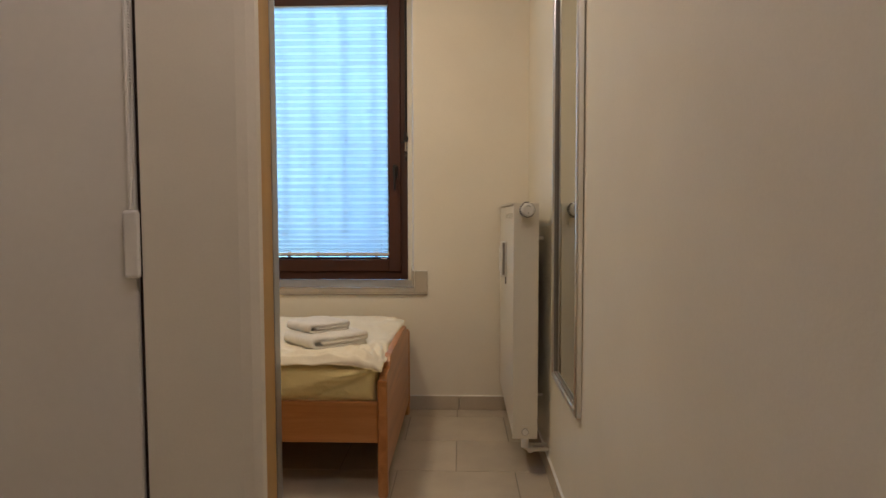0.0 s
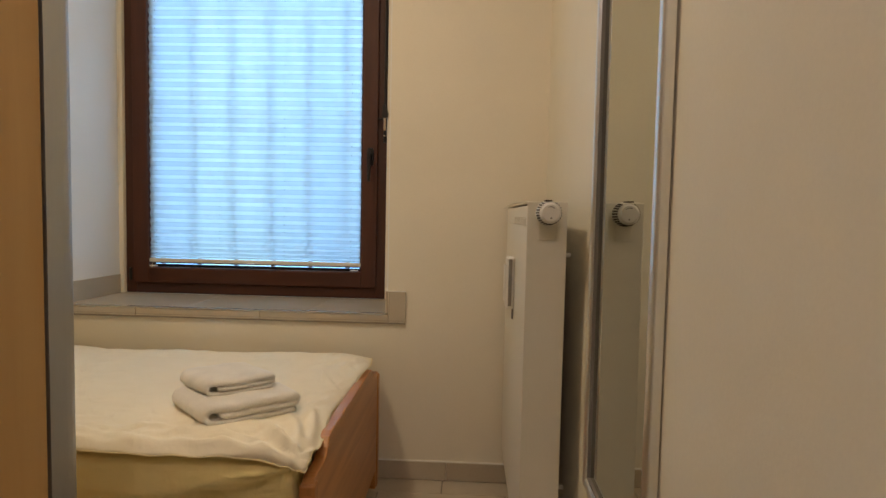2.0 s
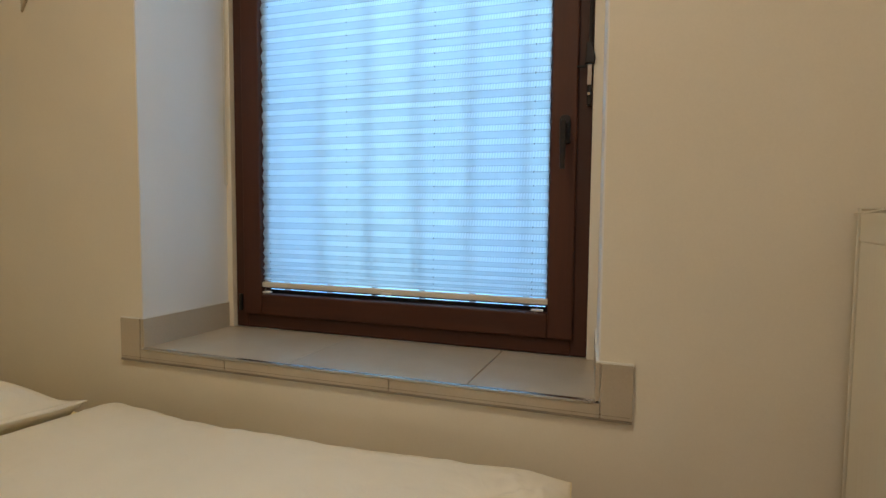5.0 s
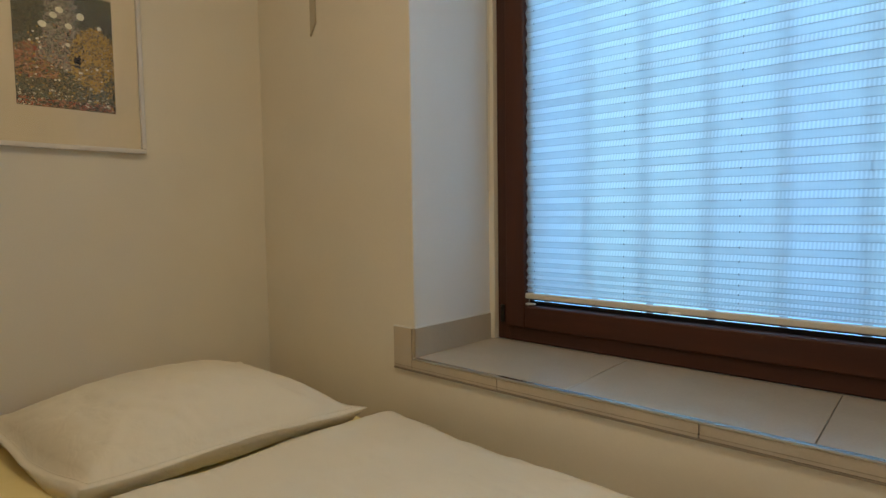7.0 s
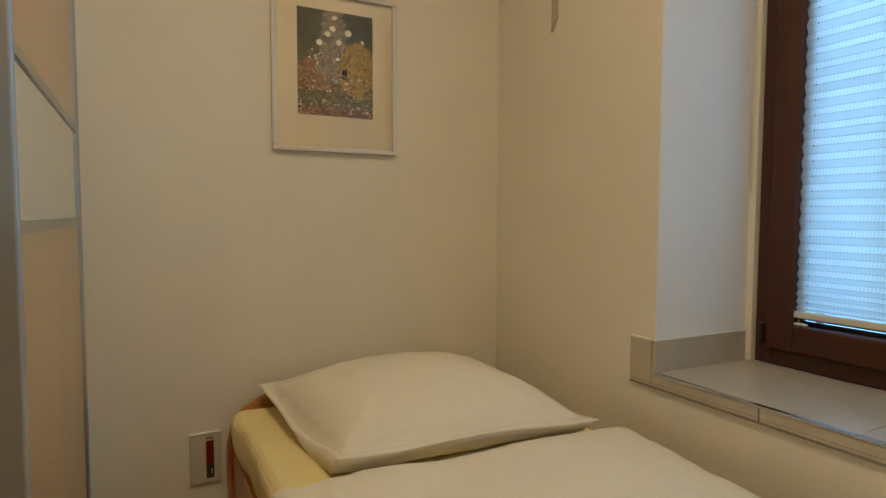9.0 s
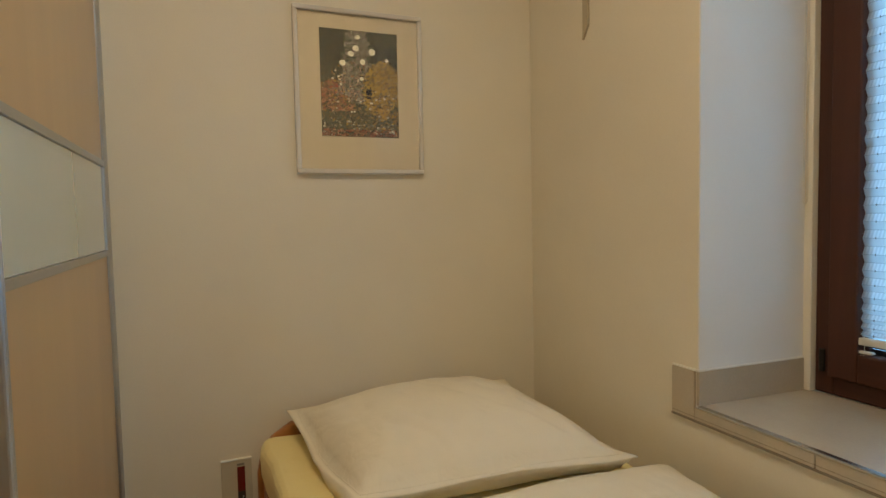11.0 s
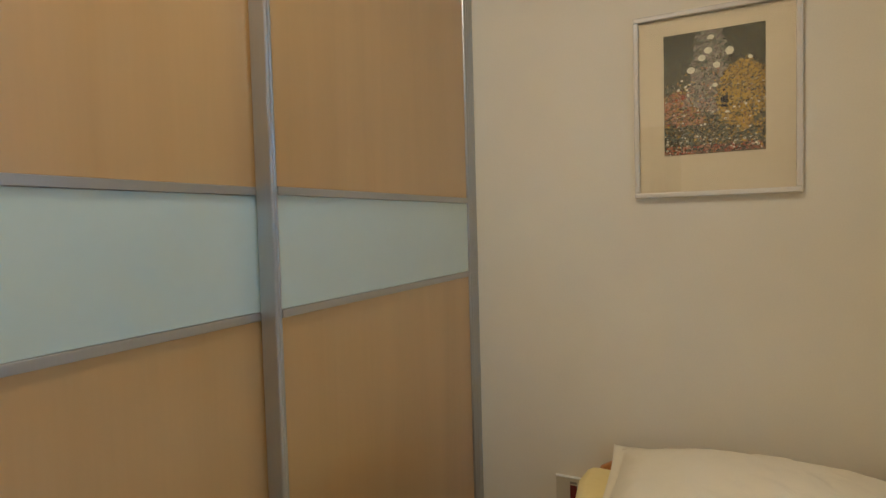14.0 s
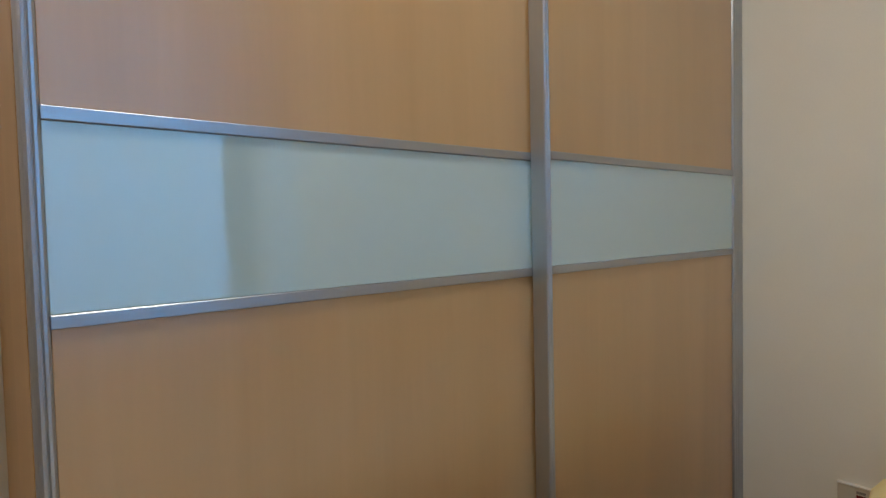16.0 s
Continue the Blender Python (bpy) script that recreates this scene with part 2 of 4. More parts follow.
PANEL_CREAM = material("panel_cream", (0.60, 0.55, 0.43), rough=0.5, vary=0.04, bump=0.03)
RED_WINDOW = material("red_window", (0.16, 0.012, 0.010), rough=0.15, vary=0.1, bump=0.0)
TAUPE = material("taupe_paint", (0.50, 0.44, 0.32), rough=0.8, vary=0.05)
GREY_INK = material("grey_ink", (0.22, 0.20, 0.18), rough=0.6, vary=0.05)
SHEET = cloth("yellow_sheet", (0.90, 0.75, 0.35), wrinkle=0.5)
QUILT = cloth("cream_cotton", (0.86, 0.79, 0.63), wrinkle=0.5)
QUILT_EDGE = cloth("yellow_cotton", (0.80, 0.69, 0.42), wrinkle=0.1)
TERRY = material("terry", (0.87, 0.83, 0.75), rough=0.95, vary=0.09, scale=18, fine=260, bump=1.0, bump_size=0.005, spec=0.1, sheen=0.3)
MAT_BOARD = material("mat_board", (0.58, 0.48, 0.34), rough=0.9, vary=0.03, scale=5, fine=500, bump=0.1)
FRAME_SILVER = material("frame_silver", (0.74, 0.71, 0.66), rough=0.24, metal=0.15, vary=0.04, bump=0.03)
MIRROR = material("mirror_glass", (0.50, 0.52, 0.46), rough=0.015, metal=1.0, vary=0.0, bump=0.0)
GLASS = glass("window_glass")
MILK_GLASS.node_tree.nodes["Principled BSDF"].inputs["Coat Weight"].default_value = 1.0
MILK_GLASS.node_tree.nodes["Principled BSDF"].inputs["Coat IOR"].default_value = 1.65
# Daylight's difference between alternate pleat faces is put into these colours; dashes are woven.
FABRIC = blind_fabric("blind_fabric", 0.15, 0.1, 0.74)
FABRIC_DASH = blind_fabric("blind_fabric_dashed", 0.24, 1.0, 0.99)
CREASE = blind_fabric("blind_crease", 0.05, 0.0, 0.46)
DAYLIGHT = daylight_backdrop("daylight")
LAMP_GLOW = glow("lamp_diffuser", WARM, 2.0)


# ---- mesh tools ----
def box(bm, x0, x1, y0, y1, z0, z1, bevel=0.0, segments=2):
    made = bmesh.ops.create_cube(bm, size=1.0, matrix=Matrix.LocRotScale(
        ((x0 + x1) / 2, (y0 + y1) / 2, (z0 + z1) / 2), None, (x1 - x0, y1 - y0, z1 - z0)))
    if bevel:
        edges = list({e for v in made["verts"] for e in v.link_edges})
        bmesh.ops.bevel(bm, geom=edges, offset=bevel, segments=segments, profile=0.5, affect="EDGES")
    return bm


def boxed(*args, **kw):
    return box(bmesh.new(), *args, **kw)


def cylinder(bm, p, q, r, r2=None, segments=24):
    p, q = Vector(p), Vector(q)
    m = Matrix.Translation((p + q) / 2) @ (q - p).to_track_quat("Z", "Y").to_matrix().to_4x4()
    bmesh.ops.create_cone(bm, cap_ends=True, segments=segments, radius1=r, radius2=r if r2 is None else r2, depth=(q - p).length, matrix=m)
    return bm


def prism(bm, outline, a, b, axis=2, bevel=0.0):
    """A straight body over a closed outline; axis 2: outline in x, y; 1: in x, z; 0: in y, z."""
    def put(u, v, w):
        return ((u, v, w), (u, w, v), (w, u, v))[2 - axis]
    low = [bm.verts.new(put(u, v, a)) for u, v in outline]
    high = [bm.verts.new(put(u, v, b)) for u, v in outline]
    n = len(low)
    faces = [bm.faces.new(low), bm.faces.new(high)]
    for i in range(n):
        faces.append(bm.faces.new((low[i], low[(i + 1) % n], high[(i + 1) % n], high[i])))
    bmesh.ops.recalc_face_normals(bm, faces=faces)
    if bevel:
        edges = list({e for f in faces[:2] for e in f.edges})
        bmesh.ops.bevel(bm, geom=edges, offset=bevel, segments=2, profile=0.5, affect="EDGES")
    return bm


def tube(bm, points, r, sides=8, closed=False):
    """A round wire along points."""
    pts = [Vector(p) for p in points]
    n, rings = len(pts), []
    for i, p in enumerate(pts):
        a, b = (pts[i - 1], pts[(i + 1) % n]) if closed else (pts[max(i - 1, 0)], pts[min(i + 1, n - 1)])
        d = (b - a).normalized()
        side = d.cross(Vector((0, 0, 1)) if abs(d.z) < 0.9 else Vector((0, 1, 0))).normalized()
        up = side.cross(d)
        rings.append([bm.verts.new(p + r * (math.cos(k * math.tau / sides) * side + math.sin(k * math.tau / sides) * up)) for k in range(sides)])
    for i in range(n if closed else n - 1):
        s, t = rings[i], rings[(i + 1) % n]
        for k in range(sides):
            bm.faces.new((s[k], s[(k + 1) % sides], t[(k + 1) % sides], t[k]))
    if not closed:
        bm.faces.new(rings[0])
        bm.faces.new(rings[-1])
    bmesh.ops.recalc_face_normals(bm, faces=bm.faces[:])
    return bm


def mesh_of(name, bm, mat, smooth=False):
    me = bpy.data.meshes.new(name)
    bm.to_mesh(me)
    bm.free()
    me.materials.append(mat)
    if smooth:
        me.polygons.foreach_set("use_smooth", [True] * len(me.polygons))
    return me


def thing(name, at, label, category, group=""):
    """A thing made of parts: an Empty at its base."""
    e = new(name)
    e.location = at
    e.empty_display_size = 0.05
    return tagged(e, label, category, group)


def single(name, bm, mat, label, category, smooth=False, group=""):
    return tagged(new(name, mesh_of(name, bm, mat, smooth)), label, category, group)


def structure(name, bm, mat, label="", category=""):
    return tagged(new(name, mesh_of(name, bm, mat)), label, category, kind="structure")


def part(name, bm, mat, parent, label="", smooth=False):
    """One mesh as a part of a thing, or of a part; it is built in world metres."""
    ob = new(name, mesh_of(name, bm, mat, smooth))
    ob.parent = parent
    base = Vector(parent.location)
    if parent.parent:
        base = base * 0 + Vector(parent.parent.location) if parent.type == "MESH" else base
    ob.matrix_parent_inverse = Matrix.Identity(4) if parent.type == "MESH" else Matrix.Translation(-Vector(parent.location))
    if label:
        ob["label"] = label
    return ob


def hem(bm, grid):
    """Quads over a grid of vertices."""
    for a, b in zip(grid, grid[1:]):
        for i in range(len(a) - 1):
            bm.faces.new((a[i], a[i + 1], b[i + 1], b[i]))


# ---- plan ----
WX0, WX1 = -2.375, 0.398          # picture wall, mirror wall
WY = 3.208                        # window wall
CEIL = 2.78
WFY = 3.585                       # face of the window frame
OPEN_L, OPEN_R = -1.575, -0.222   # window recess at the room side
IN_L, IN_R = -1.558, -0.258       # window recess at the frame
SILL, OPEN_TOP = 0.680, 2.47
PART_Y = 1.060                    # wall with the white door, hall side
HX0, HY0 = -1.70, -1.70           # hall

# floor
floor = structure("floor", boxed(HX0 - 0.1, WX1 + 0.1, HY0 - 0.1, WY + 0.1, -0.12, -0.004), GROUT, "grout bed under beige floor tiles", "floor")

# walls
bm = bmesh.new()
prism(bm, [(WX0 - 0.15, WY), (OPEN_L, WY), (IN_L, WFY - 0.012), (IN_L, 3.70), (WX0 - 0.15, 3.70)], -0.1, CEIL + 0.1)
prism(bm, [(OPEN_R, WY), (WX1 + 0.15, WY), (WX1 + 0.15, 3.70), (IN_R, 3.70), (IN_R, WFY - 0.012)], -0.1, CEIL + 0.1)
prism(bm, [(OPEN_L, WY), (OPEN_R, WY), (IN_R, WFY - 0.012), (IN_R, 3.70), (IN_L, 3.70), (IN_L, WFY - 0.012)], -0.1, SILL - 0.012)
prism(bm, [(OPEN_L, WY), (OPEN_R, WY), (IN_R, WFY - 0.012), (IN_R, 3.70), (IN_L, 3.70), (IN_L, WFY - 0.012)], OPEN_TOP, CEIL + 0.1)
wall_north = structure("wall_north", bm, PAINT, "cream painted wall with a deep window recess", "wall")
structure("wall_west", boxed(WX0 - 0.15, WX0, PART_Y + 0.10, WY, -0.1, CEIL + 0.1), PAINT, "cream painted wall behind the bed's head", "wall")
structure("wall_east", boxed(WX1, WX1 + 0.15, HY0, WY, -0.1, CEIL + 0.1), PAINT, "cream painted wall with mirror and radiator", "wall")
structure("wall_south", boxed(HX0 - 0.1, WX1 + 0.15, HY0 - 0.15, HY0, -0.1, CEIL + 0.1), PAINT, "plain wall closing the hall", "wall")
structure("wall_hall", boxed(HX0 - 0.15, HX0, HY0, PART_Y + 0.10, -0.1, CEIL + 0.1), PAINT, "plain wall closing the hall", "wall")
bm = bmesh.new()
prism(bm, [(-0.526, PART_Y), (-0.354, PART_Y), (-0.336, PART_Y + 0.003), (-0.322, PART_Y + 0.010), (-0.318, PART_Y + 0.018),
           (-0.322, PART_Y + 0.03), (-0.43, PART_Y + 0.10), (-0.526, PART_Y + 0.10)], -0.1, CEIL + 0.1)
box(bm, HX0, -1.42, PART_Y, PART_Y + 0.10, -0.1, CEIL + 0.1)
box(bm, -1.42, -0.526, PART_Y, PART_Y + 0.10, 2.06, CEIL + 0.1)
box(bm, -1.42, -0.526, PART_Y + 0.07, PART_Y + 0.10, -0.1, 2.06)
box(bm, WX0 - 0.15, HX0, PART_Y, PART_Y + 0.10, -0.1, CEIL + 0.1)
structure("wall_partition", bm, PAINT, "cream wall between hall and wardrobe, with a rounded end", "wall")
structure("ceiling", boxed(WX0 - 0.15, WX1 + 0.15, HY0 - 0.15, WY + 0.5, CEIL, CEIL + 0.12), CEIL_PAINT, "plain off-white ceiling", "ceiling")

# the reveals' whiter plaster and the narrow plaster stops beside the frame
bm = bmesh.new()
prism(bm, [(OPEN_L, WY + 0.001), (OPEN_L + 0.004, WY + 0.001), (IN_L + 0.004, WFY - 0.02), (IN_L, WFY - 0.02)], 0.772, OPEN_TOP)
prism(bm, [(OPEN_R - 0.004, WY + 0.001), (OPEN_R, WY + 0.001), (IN_R, WFY - 0.02), (IN_R - 0.004, WFY - 0.02)], 0.772, OPEN_TOP)
prism(bm, [(OPEN_L, WY + 0.001), (OPEN_R, WY + 0.001), (IN_R, WFY - 0.02), (IN_L, WFY - 0.02)], OPEN_TOP - 0.004, OPEN_TOP - 0.0005)
structure("trim_reveal", bm, REVEAL, "white plaster lining of the window recess", "trim")
bm = boxed(IN_L, -1.533, WFY - 0.020, WFY + 0.03, SILL, OPEN_TOP - 0.004, bevel=0.003)
box(bm, -0.289, IN_R, WFY - 0.020, WFY + 0.03, SILL, OPEN_TOP - 0.004, bevel=0.003)
structure("trim_stop", bm, PAINT, "narrow cream plaster strips beside the window frame", "trim")


# ---- white door beside the passage ----
door = thing("door_1", (-0.97, PART_Y + 0.02, 0), "closed white lacquered door with a long white hinge", "door")
door["kind"] = "structure"
part("door_leaf", boxed(-1.40, -0.5385, PART_Y + 0.003, PART_Y + 0.043, 0.008, 2.04, bevel=0.004), DOOR_WHITE, door)
part("seal", boxed(-0.538, -0.5265, PART_Y + 0.012, PART_Y + 0.060, 0.008, 2.05), RUBBER, door, "dark rubber seal in the door gap")
bm = boxed(-0.557, -0.528, PART_Y - 0.008, PART_Y + 0.0035, 0.958, 1.078, bevel=0.006, segments=3)
part("hinge", bm, PLASTIC, door, "white plastic hinge cover")
bm = boxed(-0.548, -0.5400, PART_Y - 0.003, PART_Y + 0.0035, 1.078, 2.04, bevel=0.002)
part("edge_strip", bm, PLASTIC, door, "thin white strip along the door's edge")
bm = bmesh.new()
for i in range(40):
    bmesh.ops.create_icosphere(bm, subdivisions=1, radius=0.0026, matrix=Matrix.Translation((-0.5380, PART_Y + 0.0005, 1.30 + 0.0055 * i)))
part("bead_chain", bm, PLASTIC, door, "short white bead chain")


# ---- window ----
window = thing("window_1", (-0.911, WFY + 0.03, 0.69), "dark mahogany-stained wooden window, closed", "window")
window["kind"] = "structure"
FX0, FX1, FZ0, FZ1 = -1.533, -0.289, 0.6805, 2.455
part("frame_side", boxed(FX0, FX0 + 0.050, WFY, WFY + 0.07, FZ0, FZ1, bevel=0.004), FRAME_Z, window)
part("frame_side", boxed(FX1 - 0.050, FX1, WFY, WFY + 0.07, FZ0, FZ1, bevel=0.004), FRAME_Z, window)
part("frame_foot", boxed(FX0 + 0.050, FX1 - 0.050, WFY, WFY + 0.07, FZ0, FZ0 + 0.050, bevel=0.004), FRAME_X, window)
part("frame_head", boxed(FX0 + 0.050, FX1 - 0.050, WFY, WFY + 0.07, FZ1 - 0.05, FZ1, bevel=0.004), FRAME_X, window)
SY = WFY - 0.014
SX0, SX1, SZ0, SZ1 = FX0 + 0.042, FX1 - 0.042, FZ0 + 0.050, FZ1 - 0.050
SW = 0.074
part("sash_side", boxed(SX0, SX0 + SW, SY, SY + 0.065, SZ0, SZ1, bevel=0.005), MAHOG_Z, window)
part("sash_side", boxed(SX1 - SW, SX1, SY, SY + 0.065, SZ0, SZ1, bevel=0.005), MAHOG_Z, window)
part("sash_foot", boxed(SX0 + SW, SX1 - SW, SY + 0.001, SY + 0.064, SZ0, SZ0 + SW, bevel=0.005), MAHOG_X, window)
part("sash_head", boxed(SX0 + SW, SX1 - SW, SY + 0.001, SY + 0.064, SZ1 - SW, SZ1, bevel=0.005), MAHOG_X, window)
pane = part("pane", boxed(SX0 + SW - 0.01, SX1 - SW + 0.01, SY + 0.046, SY + 0.050, SZ0 + SW - 0.01, SZ1 - SW + 0.01), GLASS, window, "clear window pane")
pane.visible_shadow = False
for x in (SX0 + SW - 0.001, SX1 - SW - 0.011):
    part("glazing_bead", boxed(x, x + 0.012, SY + 0.033, SY + 0.0455, SZ0 + SW, SZ1 - SW), FRAME_Z, window, "dark glazing bead")
# handle: rosette, neck, lever
hx = -0.364
handle = part("handle", prism(bmesh.new(), [(hx - 0.015, 1.30), (hx + 0.015, 1.30), (hx + 0.015, 1.372), (hx + 0.008, 1.380), (hx - 0.008, 1.380), (hx - 0.015, 1.372)],
                              SY - 0.012, SY, axis=1, bevel=0.002), BLACK, window, "dark metal window handle")
part("lever", cylinder(bmesh.new(), (hx, SY - 0.010, 1.352), (hx, SY - 0.040, 1.352), 0.0085), BLACK, handle)
bm = prism(bmesh.new(), [(hx - 0.006, 1.226), (hx + 0.006, 1.226), (hx + 0.0075, 1.30), (hx + 0.009, 1.350), (hx + 0.005, 1.362), (hx - 0.005, 1.362), (hx - 0.009, 1.350), (hx - 0.0075, 1.30)],
           SY - 0.052, SY - 0.036, axis=1, bevel=0.003)
part("grip", bm, BLACK, handle)
# opening gear beside the sash: rod, arm, block
lx = -0.300
gear = part("opening_gear", boxed(lx - 0.006, lx + 0.007, WFY - 0.018, WFY, 1.405, 1.475, bevel=0.003), BLACK, window, "dark metal fanlight gear with a steel arm")
part("rod", cylinder(bmesh.new(), (lx + 0.002, WFY - 0.014, 1.52), (lx + 0.002, WFY - 0.014, 2.40), 0.006, segments=12), BLACK, gear)
bm = prism(bmesh.new(), [(lx - 0.005, 1.46), (lx + 0.006, 1.46), (lx + 0.007, 1.528), (lx - 0.004, 1.528)], WFY - 0.024, WFY - 0.018, axis=1)
part("arm", bm, STEEL, gear, "bright steel arm")
bm = prism(bmesh.new(), [(lx - 0.012, 1.517), (lx + 0.014, 1.517), (lx + 0.016, 1.535), (lx + 0.006, 1.575), (lx - 0.008, 1.575)], WFY - 0.034, WFY - 0.012, axis=1, bevel=0.003)
part("clamp", bm, BLACK, gear)
part("pin", cylinder(bmesh.new(), (lx - 0.034, SY - 0.006, 1.512), (lx - 0.006, SY - 0.006, 1.512), 0.004, segments=10), BLACK, gear)
part("screw", cylinder(bmesh.new(), (lx, WFY - 0.026, 1.435), (lx, WFY - 0.020, 1.435), 0.004, segments=10), STEEL, gear)
# bottom hinge cover
part("hinge", cylinder(bmesh.new(), (FX0 + 0.026, WFY - 0.010, 0.742), (FX0 + 0.026, WFY - 0.010, 0.80), 0.007, segments=12), BLACK, window)

# ---- pleated blind ----
BX0, BX1, BY = -1.420, -0.408, 3.592
blind = thing("pleated_blind", (-0.917, BY, 0.83), "white pleated fabric blind drawn down over the window", "blind")
bm = bmesh.new()
zs, z, k = [], 0.848, 0
while z < 2.335:
    zs.append(z)
    z += 0.0075 + 0.0130 * min(1.0, k / 14.0)
    k += 1
rows_ = []
for i, z in enumerate(zs):
    y = BY + (-0.0050 if i % 2 else 0.0040)
    rows_.append([bm.verts.new((BX0 + (0.0035 if i % 2 else 0) + f * (BX1 - BX0 - 0.004), y + 0.0006 * math.sin(9 * f + i), z + 0.0012 * math.sin(3.1 * f + 0.2 * i))) for f in np.linspace(0, 1, 9)])
hem(bm, rows_)
# rows alternate dimmer plain and brighter dashed fabric
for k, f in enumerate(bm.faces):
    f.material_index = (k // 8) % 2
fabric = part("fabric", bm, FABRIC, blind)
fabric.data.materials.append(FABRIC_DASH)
# thin strips that darken every fold of the fabric
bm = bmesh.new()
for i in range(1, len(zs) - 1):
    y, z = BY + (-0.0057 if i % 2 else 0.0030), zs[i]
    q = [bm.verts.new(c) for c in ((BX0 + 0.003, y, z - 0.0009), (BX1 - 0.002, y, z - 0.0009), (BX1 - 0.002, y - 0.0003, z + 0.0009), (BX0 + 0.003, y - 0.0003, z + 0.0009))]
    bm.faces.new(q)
tagged(part("pleat_edges", bm, CREASE, blind, "thin darker strips along the pleat folds"), kind="stuff")
bar = part("bottom_rail", boxed(BX0 - 0.006, BX1 + 0.004, BY - 0.013, BY + 0.008, 0.829, 0.847, bevel=0.003), CREAM_PLASTIC, blind, "cream bottom rail")
part("grip_tab", boxed(-0.945, -0.912, BY - 0.024, BY - 0.012, 0.829, 0.835, bevel=0.002), PLASTIC, bar, "small white grip")
# Black strip put in for the shaded underside of the rail.
part("rail_shade", boxed(BX0 + 0.002, BX1 - 0.002, BY + 0.002, BY + 0.006, 0.8235, 0.8288), BLACK, blind, "dark strip in place of the shade under the bottom rail")
part("top_rail", boxed(BX0 - 0.006, BX1 + 0.004, BY - 0.013, BY + 0.008, 2.325, 2.345, bevel=0.003), CREAM_PLASTIC, blind)
for x in (BX0 + 0.016, BX1 - 0.030):
    tip = part("tension_shoe", boxed(x - 0.018, x + 0.018, BY - 0.012, BY + 0.004, 0.8075, 0.8135, bevel=0.002), PLASTIC, blind, "white tension shoe")
    bm = tube(bmesh.new(), [(x, BY - 0.010, 0.83), (x + 0.001, BY - 0.012, 0.812), (x + 0.002, BY - 0.018, 0.80), (x + 0.001, BY - 0.016, 0.785)], 0.0007, 6)
    part("cord_end", tube(bm, [(x - 0.005, BY - 0.012, 0.812), (x - 0.005, BY - 0.019, 0.80), (x - 0.004, BY - 0.017, 0.787)], 0.0007, 6), PLASTIC, tip)
bm = bmesh.new()
for x in (-1.385, -1.08, -0.77, -0.455):
    for i in range(1, len(zs) - 1, 2):
        cylinder(bm, (x, BY - 0.0068, zs[i] - 0.0024), (x, BY - 0.0068, zs[i] + 0.0024), 0.0012, segments=6)
tagged(part("guide_cords", bm, GREY_INK, blind, "thin cords threaded through the pleats"), kind="stuff")
bm = boxed(SX0 + SW, SX1 - SW, SY + 0.040, SY + 0.046, SZ0 + SW - 0.004, SZ0 + SW + 0.013)
part("glazing_bead", bm, BLACK, window, "dark glazing seal")

# bead chain of a roller in the reveal
bm = bmesh.new()
chain = [(-1.5455 + 0.0, 3.560, 1.20 + 0.0068 * i) for i in range(180)]
for p in chain:
    for dy in (0.0, -0.013):
        bmesh.ops.create_icosphere(bm, subdivisions=1, radius=0.0024, matrix=Matrix.Translation((p[0], p[1] + dy, p[2])))
for i in range(5):
    a = math.pi * (i + 0.5) / 5
    bmesh.ops.create_icosphere(bm, subdivisions=1, radius=0.0024, matrix=Matrix.Translation((-1.5455, 3.5535 + 0.0065 * math.cos(a), 1.197 - 0.008 * math.sin(a))))
single("bead_chain", bm, CREAM_PLASTIC, "cream bead chain loop hanging beside the window frame", "chain")

# daylight outside
backdrop = structure("backdrop", boxed(-3.2, 1.4, 4.60, 4.62, -0.6, 3.6), DAYLIGHT, "bright hazy daylight outside the window", "backdrop")
grille = thing("window_grille", (-0.90, 3.76, 0.70), "slim grey iron security grille outside the window", "grille")
for k in range(9):
    x = -1.67 + 0.192 * k
    part("bar", cylinder(bmesh.new(), (x, 3.82, 0.62), (x, 3.82, 2.62), 0.0115, segments=12), ALU, grille)
for z in (1.53, 2.05):
    part("cross_bar", boxed(-1.72, -0.10, 3.832, 3.838, z - 0.006, z + 0.006, bevel=0.002), ALU, grille)
bm = prism(bmesh.new(), [(3.662, 0.700), (3.662, 0.748), (3.900, 0.722), (3.900, 0.700)], -1.64, -0.18, axis=0)
structure("outer_sill", bm, PLASTIC, "pale metal sill outside the window", "window sill")
structure("ground", boxed(-60, 60, 4.7, 90, -0.6, -0.5), GROUT, "pale ground outside", "ground")

# ---- wardrobe ----
wardrobe = thing("wardrobe", (-1.43, 1.45, 0), "built-in beech sliding-door wardrobe with frosted glass bands", "wardrobe")
WT = 2.52
part("end_panel", boxed(-0.527, -0.507, 1.162, 1.706, 0, WT, bevel=0.001), BEECH_MATT, wardrobe)
part("back_panel", boxed(WX0 + 0.002, -0.528, 1.162, 1.172, 0.02, WT), BEECH, wardrobe)
part("top_panel", boxed(WX0 + 0.002, -0.528, 1.173, 1.70, WT - 0.02, WT), BEECH, wardrobe)
part("plinth", boxed(WX0 + 0.002, -0.528, 1.173, 1.70, 0.0, 0.02), BEECH, wardrobe)
part("floor_track", boxed(WX0 + 0.002, -0.528, 1.709, 1.818, 0.0, 0.012, bevel=0.002), ALU, wardrobe, "aluminium floor track")
part("top_track", boxed(WX0 + 0.002, -0.528, 1.709, 1.820, WT - 0.06, WT - 0.021, bevel=0.002), ALU, wardrobe)
part("wall_profile", boxed(WX0 + 0.001, WX0 + 0.034, 1.705, 1.812, 0.014, WT - 0.062, bevel=0.002), ALU, wardrobe, "aluminium wall profile")


